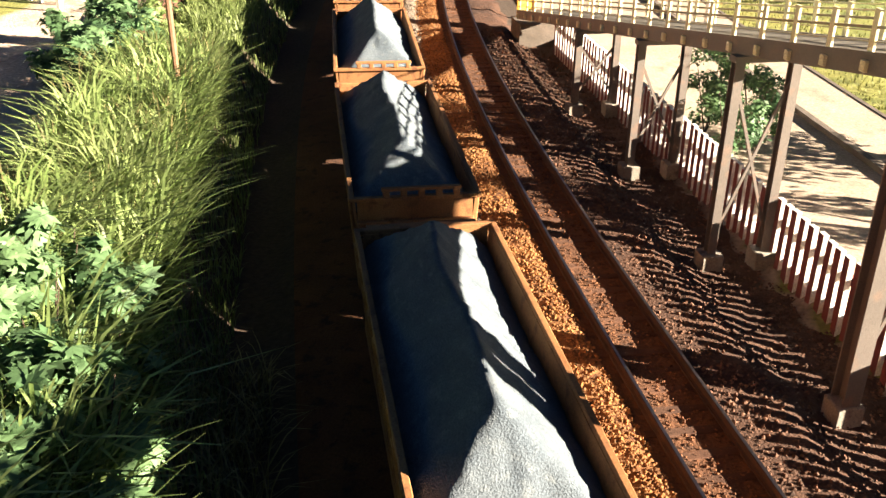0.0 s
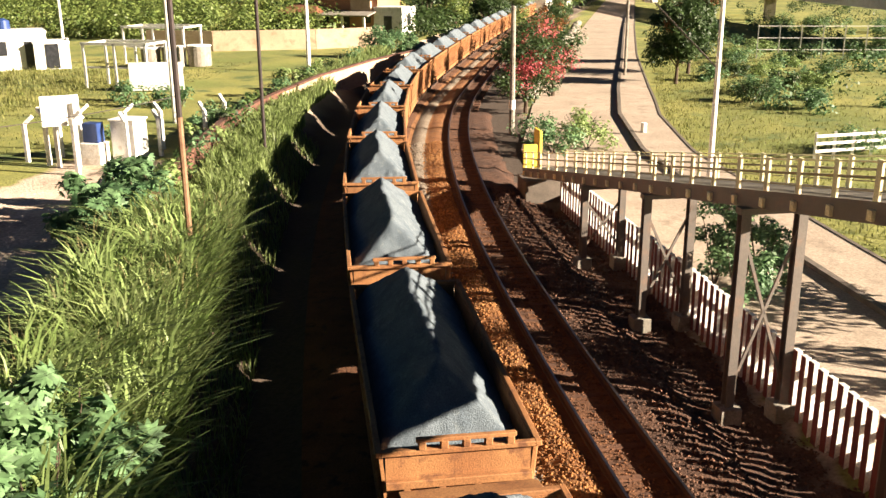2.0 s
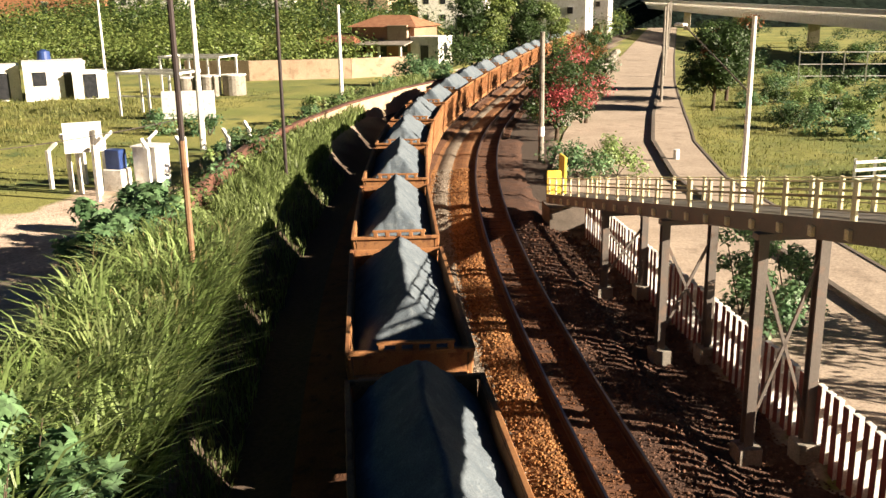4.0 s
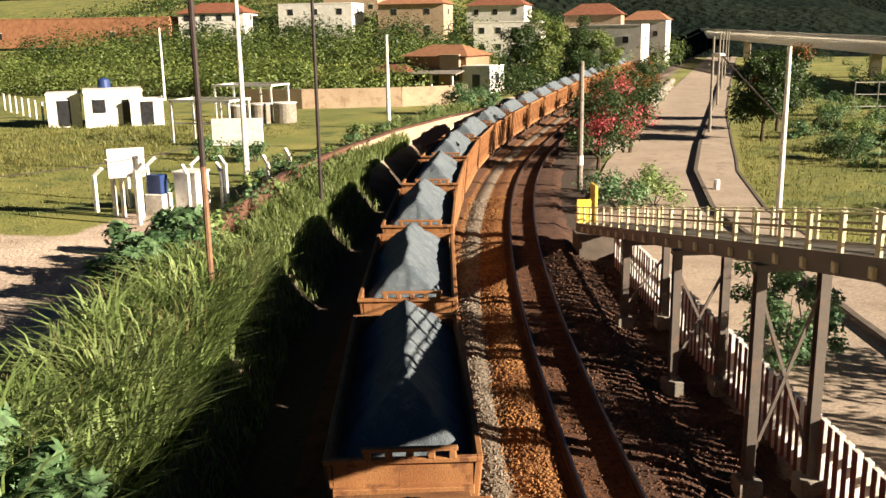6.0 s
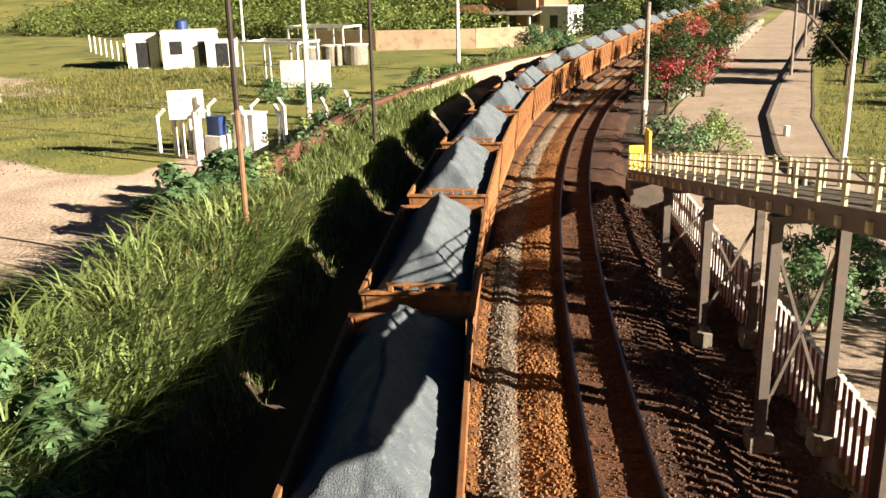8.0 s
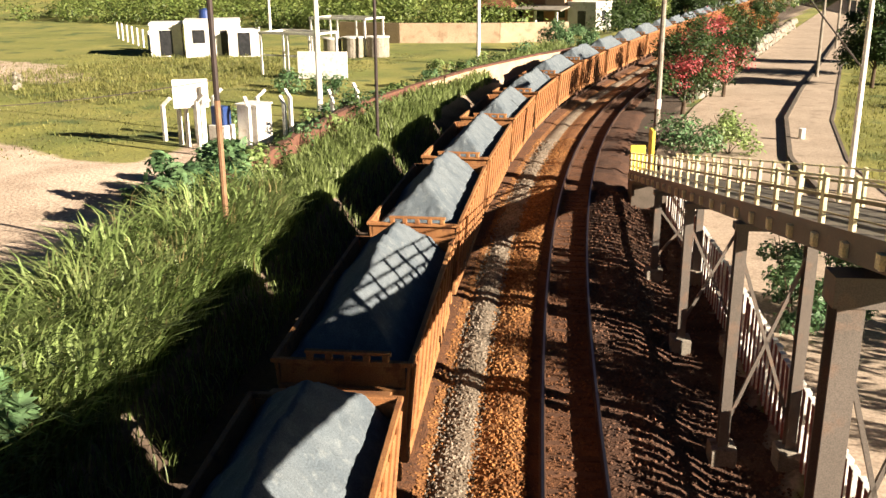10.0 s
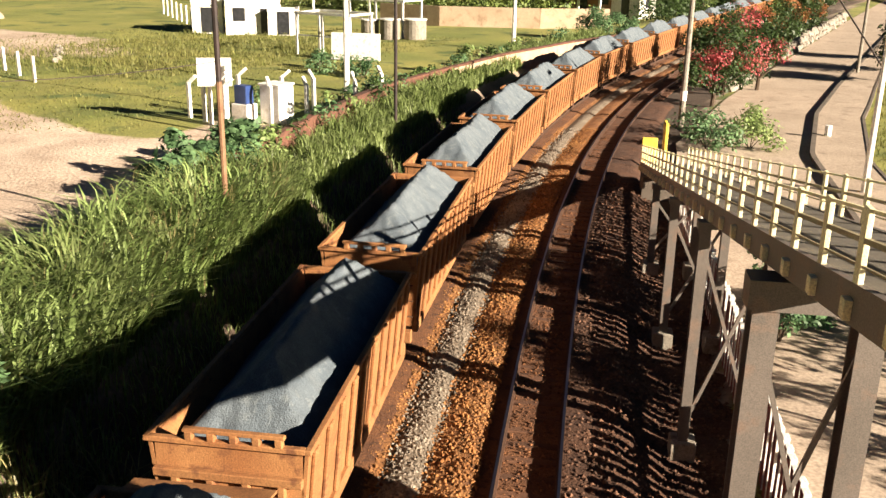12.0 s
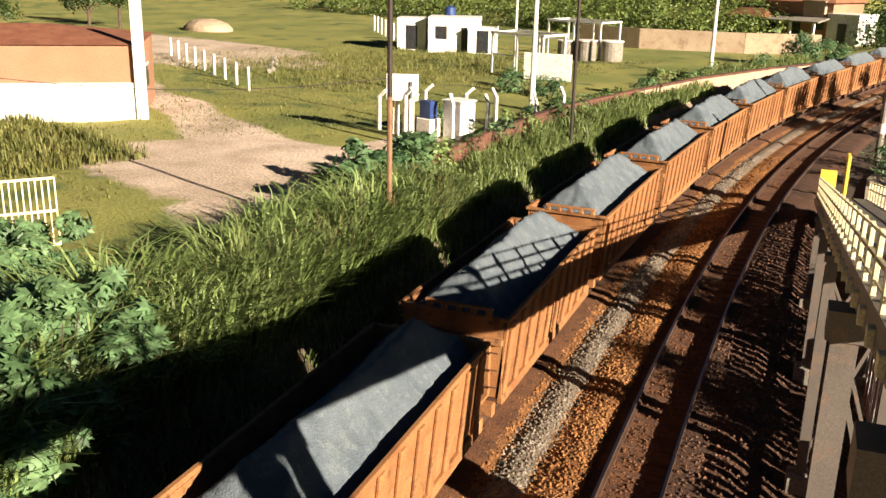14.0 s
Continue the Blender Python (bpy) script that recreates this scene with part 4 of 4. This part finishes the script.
frame_stand(-33.0, 57.5, 4.6, 2.6, 2.8, "white concrete frame of posts and beams")
frame_stand(-39.0, 73.0, 5.5, 3.0, 2.9, "white concrete frame of posts and beams")
sc = thing("screen_wall", "low white rendered screen wall in the field", "wall")
part("panel", boxed((-29.6, 55.4, FIELD_Z + 0.85), (3.4, 0.22, 1.8), rot=(0, 0, 20), bevel=0.02), WHITE, sc)
for k, (x, y, r, h) in enumerate([(-37.9, 69.0, 0.75, 1.4), (-36.2, 69.5, 0.85, 1.5), (-34.6, 70.9, 0.95, 1.5)]):
    t = thing("water_tank", "round pale concrete tank in the field", "tank", "round tanks in the field")
    part("body", tube(bmesh.new(), (x, y, FIELD_Z - 0.1), (x, y, FIELD_Z + h), r, n=20), CONCRETE, t)
    part("rim", tube(bmesh.new(), (x, y, FIELD_Z + h), (x, y, FIELD_Z + h + 0.09), r + 0.06, n=20), WHITE, t)


def house(x, y, z, w, d, h, wall, roof, label, rot=0.0, floors=1, cols=3, flat=False, name="house", rise=0.22, over=0.5):
    t = thing(name, label, "house", m=pose(x, y, z, 0, 0, rot))
    t.matrix_world = pose(x, y, z, 0, 0, rot)
    part("wall", boxed((0, 0, h / 2 - 0.3), (w, d, h + 0.6)), wall, t)
    if flat:
        part("roof", boxed((0, 0, h + 0.1), (w + 0.12, d + 0.12, 0.22), bevel=0.03), wall, t)
    else:
        bm = bmesh.new()
        vs = [bm.verts.new(c) for c in ((-w / 2 - over, -d / 2 - over, h), (w / 2 + over, -d / 2 - over, h), (w / 2 + over, d / 2 + over, h), (-w / 2 - over, d / 2 + over, h), (-w / 4, 0, h + d * rise), (w / 4, 0, h + d * rise))]
        for f in ((0, 1, 5, 4), (2, 3, 4, 5), (1, 2, 5), (3, 0, 4), (3, 2, 1, 0)):
            bm.faces.new([vs[i] for i in f])
        part("roof", bm, roof, t)
    fh = h / floors
    for f in range(floors):
        for c in range(cols):
            wx = -w / 2 + w * (c + 0.5) / cols
            door = f == 0 and c == cols // 2
            win = part("door" if door else "window", boxed((wx, -d / 2 - 0.01, f * fh + (1.05 if door else 1.6)), (1.0, 0.08, 2.1 if door else 1.1)), GLASS, t)
            part("frame", boxed((wx, -d / 2 - 0.03, f * fh + (2.14 if door else 2.2)), (1.2, 0.1, 0.1)), WHITE, win)
        wy = part("window", boxed((w / 2 + 0.01, 0, f * fh + 1.6), (0.08, 1.0, 1.1)), GLASS, t)
        part("frame", boxed((w / 2 + 0.03, 0, f * fh + 2.2), (0.1, 1.2, 0.1)), WHITE, wy)
    return t


house(-48.6, 66.6, FIELD_Z, 4.6, 4.0, 2.7, WHITE, ROOF, "small flat-roofed white building in the field", 40, 1, 2, True, "pump_house")
house(-52.0, 64.6, FIELD_Z, 2.6, 3.0, 2.5, WHITE, ROOF, "small white rendered outbuilding in the field", 40, 1, 1, True, "outbuilding")
house(-45.6, 67.0, FIELD_Z, 2.6, 2.6, 1.9, WHITE, ROOF, "low white outbuilding in the field", 40, 1, 1, True, "outbuilding")
t = thing("roof_tank", "dark blue plastic water tank on the white building", "tank")
part("body", tube(bmesh.new(), (-50.2, 67.6, FIELD_Z + 2.8), (-50.2, 67.6, FIELD_Z + 3.6), 0.55, 0.5, n=16), BLUE, t)
part("lid", tube(bmesh.new(), (-50.2, 67.6, FIELD_Z + 3.6), (-50.2, 67.6, FIELD_Z + 3.75), 0.4, 0.15, n=16), BLUE, t)
# tan yard wall
tw = thing("yard_wall", "long tan rendered yard wall", "wall", kind="structure")
for (x0, y0), (x1, y1) in (((-47, 84), (-40, 84)), ((-40, 84), (-31, 88)), ((-31, 88), (-25.6, 92.5))):
    part("wall_panel", beam(bmesh.new(), (x0, y0, 1.75), (x1, y1, 1.75), 0.25, 2.1), TANWALL, tw)
hs = house(-34.6, 112, FIELD_Z + 0.2, 8.4, 6.5, 4.0, SALMON, TILE, "unfinished two-level house with an orange tiled roof", -8, 1, 3, rise=0.2)
part("porch_roof", boxed((-1.0, -4.6, 2.2), (10.5, 3.0, 0.16), rot=(9, 0, 0), bevel=0.02), CONCRETE, hs, "pale sheet roof over the porch")
for x in (-5.6, -2.4, 0.8, 3.6):
    part("porch_post", boxed((x, -5.8, 0.8), (0.25, 0.25, 2.4)), WHITE, hs)
part("upper_gable", boxed((2.2, -3.5, 3.1), (2.6, 0.5, 2.2), bevel=0.03), TANWALL, hs)
house(-40.2, 109.4, FIELD_Z, 5, 5, 2.4, BRICK, ROOF, "low brick annex beside the house", -8, 1, 1)
house(-29.2, 109.6, FIELD_Z, 3.6, 4, 2.9, WHITE, ROOF, "white rendered annex of the house", -8, 1, 1, True)
for k, (x, y, z, w, d, h, mat, rot) in enumerate([(-24, 172, 0, 12, 10, 8, WHITE, 0), (-31, 190, 0, 12, 10, 9, TANWALL, 5), (-45, 178, 3, 14, 10, 6, WHITE, 8), (-62, 172, 4, 14, 9, 6, TANWALL, 8), (-80, 168, 5, 16, 9, 6, WHITE, 10), (-98, 160, 6, 14, 9, 5, WHITE, 14), (-126, 150, 6, 48, 9, 4.6, TILE, 18), (-55, 205, 9, 14, 10, 6, WHITE, 5), (-90, 205, 11, 14, 10, 6, TANWALL, 12), (-24, 215, 1, 10, 9, 9, WHITE, 0)]):
    house(x, y, ground_z(x, y) + 0.8, w * 0.9, d, h, mat, ROOF if k % 3 else TILE, "long brick terrace with white pillars" if k == 6 else "hillside house among trees", rot, 1 if k == 6 else 2, 2 + k % 3, k % 2 == 0)
# building and gate near the dirt yard
hb = house(-40.9, 21.1, FIELD_Z, 18, 8, 3.5, SALMON, ROOF, "salmon-walled shed with a rusty roof", 55, 1, 1, rise=0.09, over=0.15)
part("base_wall", boxed((0, -4.1, 0.75), (18.4, 0.16, 1.9)), WHITE, hb)
part("corner_pillar", boxed((9.1, -4.1, 2.6), (0.5, 0.5, 6.2)), WHITE, hb)
gt = thing("yard_gate", "pale yellow barred metal gate standing open", "gate")
ga, gb = Vector((-14.5, 13.6, FIELD_Z)), Vector((-15.6, 10.4, FIELD_Z))
for z in (0.1, 1.05, 1.95):
    part("gate_frame", beam(bmesh.new(), ga + Vector((0, 0, z)), gb + Vector((0, 0, z)), 0.05, 0.06), POST, gt)
for k in range(22):
    q = ga + (gb - ga) * k / 21
    part("bar", boxed((q.x, q.y, FIELD_Z + 1.02), (0.035, 0.035, 1.9)), POST, gt)
# sand heap, field stones and an overhead wire
bm = bmesh.new()
bmesh.ops.create_uvsphere(bm, u_segments=28, v_segments=14, radius=1.0)
for v in bm.verts:
    v.co = Vector((v.co.x * 3.2, v.co.y * 2.4, max(-0.1, v.co.z) * 1.2 + 0.12 * noise.noise(v.co * 3)))
heap = tagged(part("sand_mound", bm, TANWALL), "heap of pale sand on the bare yard", "mound")
heap.location = (-80, 61, FIELD_Z - 0.1)
for k in range(7):
    st = part("field_stone", rocks[k % 4].data, CONCRETE)
    tagged(st, "pale stone lying in the grass", "stone", "stones in the field")
    st.matrix_world = pose(-44.2 - 1.1 * k + 0.4 * (k % 2), 42.6 + 0.9 * k, FIELD_Z + 0.02, 20 * k, 0, 50 * k) @ Matrix.Scale(0.5, 4)
wire = thing("overhead_wire", "thin dark wire slung across the yard", "wire")
wa, wb = Vector((-14.7, 11.8, 5.8)), Vector((-8.5, 20.3, 5.7))
verts, faces = [], []
for f in range(17):
    q = wa.lerp(wb, f / 16) - Vector((0, 0, 0.35 * (1 - (f / 8 - 1) ** 2)))
    verts += [q + Vector(d) * 0.011 for d in ((1, 0, -0.6), (-1, 0, -0.6), (0, 0, 1))]
    if f:
        n = 3 * f
        faces += [(n - 3 + g, n - 3 + (g + 1) % 3, n + (g + 1) % 3, n + g) for g in range(3)]
part("strand", mesh_of("strand", verts, faces, POLE_DARK), POLE_DARK, wire)
# white rail fence beyond the street
wf = thing("rail_fence", "white three-rail fence on the waste ground", "fence")
for k in range(5):
    part("post", boxed((9.6 + k * 0.9, 45.5 + k * 0.5, 0.55), (0.12, 0.12, 1.3)), WHITE, wf)
for z in (0.35, 0.7, 1.05):
    part("rail", beam(bmesh.new(), (9.6, 45.42, z), (13.2, 47.42, z), 0.05, 0.13), WHITE, wf)
# tall wire fence on the waste ground
wn2 = thing("wire_fence", "tall pale fence of thin posts and rails", "fence")
for k in range(9):
    part("post", boxed((11.0 + k * 2.0, 96.0 + k * 0.3, 1.5), (0.1, 0.1, 3.2)), WHITE, wn2)
for z in (0.8, 1.9, 3.0):
    part("rail", beam(bmesh.new(), (11.0, 96.0, z), (27.0, 98.4, z), 0.06, 0.06), WHITE, wn2)
# far road bridge
br = thing("road_bridge", "long white concrete road bridge across the valley", "bridge")
part("deck", beam(bmesh.new(), (-18, 300, 6.0), (34, 105, 4.4), 7, 1.9), WHITE, br)
part("parapet", beam(bmesh.new(), (-22, 299, 7.3), (30.4, 104, 5.7), 0.3, 0.7), WHITE, br)
for k in range(5):
    f = k / 4.5
    part("pier", boxed((-15 + 50 * f, 290 - 188 * f, 2.4 - 0.7 * f), (1.6, 3.0, 6.0)), CONCRETE, br)

# ---- woods and hills ----
def woods(name, spots, count, mat, label, r0, r1, per, size, seed):
    rng = np.random.default_rng(seed)
    cl = []
    for i in range(count):
        x, y = spots(rng)
        r = rng.uniform(r0, r1)
        cl.append((x, y, ground_z(x, min(y, 500)) + r * 0.6, r, r, r * 0.85))
    tagged(new(name, leaf_mesh(name, cl, per, size, mat, seed)), label, "trees", kind="stuff")


woods("thicket", lambda g: (g.uniform(-110, -36), g.uniform(96, 140)), 360, WOOD_LEAF, "dense green thicket behind the field", 1.5, 3.3, 230, 0.42, 21)
woods("thicket", lambda g: (g.uniform(-120, -36), g.uniform(118, 160)), 110, LEAF_DARK, "dark trees behind the field", 2.4, 4.4, 220, 0.5, 22)
woods("hillside_trees", lambda g: (g.uniform(-170, -18), g.uniform(160, 290)), 190, LEAF_DARK, "trees between the hillside houses", 2.5, 5.0, 200, 0.65, 23)
woods("hillside_trees", lambda g: (g.uniform(-170, -18), g.uniform(165, 290)), 110, WOOD_LEAF, "lighter trees between the hillside houses", 2.5, 4.6, 200, 0.65, 27)
woods("street_trees", lambda g: (g.uniform(-30, -21), g.uniform(100, 150)), 30, LEAF_DARK, "dark undergrowth beside the railway", 1.6, 3.0, 260, 0.4, 24)
woods("scrub", lambda g: (g.uniform(8, 70), g.uniform(58, 160)), 300, LEAF, "scrub on the flat valley floor", 0.6, 1.5, 160, 0.28, 25)
woods("scrub", lambda g: (g.uniform(12, 90), g.uniform(62, 250)), 160, LEAF_DARK, "darker scrub on the flat valley floor", 0.8, 1.9, 150, 0.32, 26)
blades("rough_grass", lambda g: (g.uniform(-52, -33), g.uniform(40, 66)), 9000, 0.1, 0.4, FIELD_GRASS, "rougher taller grass patch in the field", 0.02, 31, 0.8, patchy=0.9)
blades("rough_grass", lambda g: (g.uniform(-36, -24), g.uniform(14, 22)), 5000, 0.2, 0.6, FIELD_GRASS, "rough tall grass before the shed", 0.025, 32)
for k, (x, y) in enumerate([(-27.5, 49), (-25.9, 50), (-24.6, 49.2), (-29.0, 50.6), (-17.8, 39.6), (-18.6, 42.0), (-19.8, 44.8), (-21.5, 36.2)]):
    bush(x, y, 1.1, 1.2, LEAF, "green shrub behind the white posts", 210 + k, 60, 8, 0.2)
for k in range(9):
    white_post(-38.0 - k * 2.6, 36.5 + k * 0.9, 1.3, False, "white posts across the field")
for k in range(7):
    white_post(-57.5 - k * 2.2, 68 + k * 1.5, 1.6, False, "white posts by the white house")
FOREST = material("far_forest", (0.006, 0.0113, 0.009), (0.0135, 0.0202, 0.0144), 1.0, 0.02, 0.3, 0.6, c3=(0.018, 0.0252, 0.018), depth=4.0)
FOREST.node_tree.nodes["Principled BSDF"].inputs["Specular IOR Level"].default_value = 0.03


def hill(name, x0, x1, y0, h, depth, seed, label):
    verts, faces, nx, ny = [], [], 60, 14
    for i in range(nx + 1):
        for j in range(ny + 1):
            x = x0 + (x1 - x0) * i / nx
            f = j / ny
            hh = h * (0.65 + 0.5 * noise.noise((x * 0.006, seed, 0)) + 0.12 * noise.noise((x * 0.03, seed, f * 3)))
            verts.append((x, y0 + depth * f, hh * math.sin(f * math.pi / 2) ** 0.8 * min(1, 4 * i / nx + 0.15, 4 * (1 - i / nx) + 0.15) - 1))
    k = ny + 1
    faces = [(i * k + j, (i + 1) * k + j, (i + 1) * k + j + 1, i * k + j + 1) for i in range(nx) for j in range(ny)]
    tagged(new(name, mesh_of(name, verts, faces, FOREST, True)), label, "hill", kind="structure")


hill("hill", -900, 1400, 900, 190, 500, 2, "dark wooded hill across the valley")
hill("hill", -700, 60, 262, 75, 160, 7, "wooded hillside above the houses")

build_fence()


def sleepers(track, line, s0, s1, u, length, h, z, count_max=300, name="sleeper"):
    me = None
    s = s0
    while s < s1:
        if me is None:
            me = part(name, boxed((0, 0, 0), (0.2, length, h), bevel=0.02), SLEEPER, track).data
            ob = track.children[-1]
        else:
            ob = new(name, me)
            ob.parent = track
        p = line.at(s, u + random.uniform(-0.03, 0.03))
        ob.matrix_local = pose(p[0], p[1], z + random.uniform(-0.012, 0.012), random.uniform(-1.5, 1.5), 0, line.heading(s) + random.uniform(-1.5, 1.5))
        s += 0.55


sleepers(track_empty, EMPTY, 13, 90, 0.0, 2.0, 0.16, -0.1)
sleepers(track_loaded, LOADED, 13, 60, 0.0, 2.0, 0.16, -0.1)


def motions():
    for i, w in TRAIN:
        walk(w, [(t, wagon_pose(i, t)) for t in np.arange(0, 14.01, 0.5)])


motions()
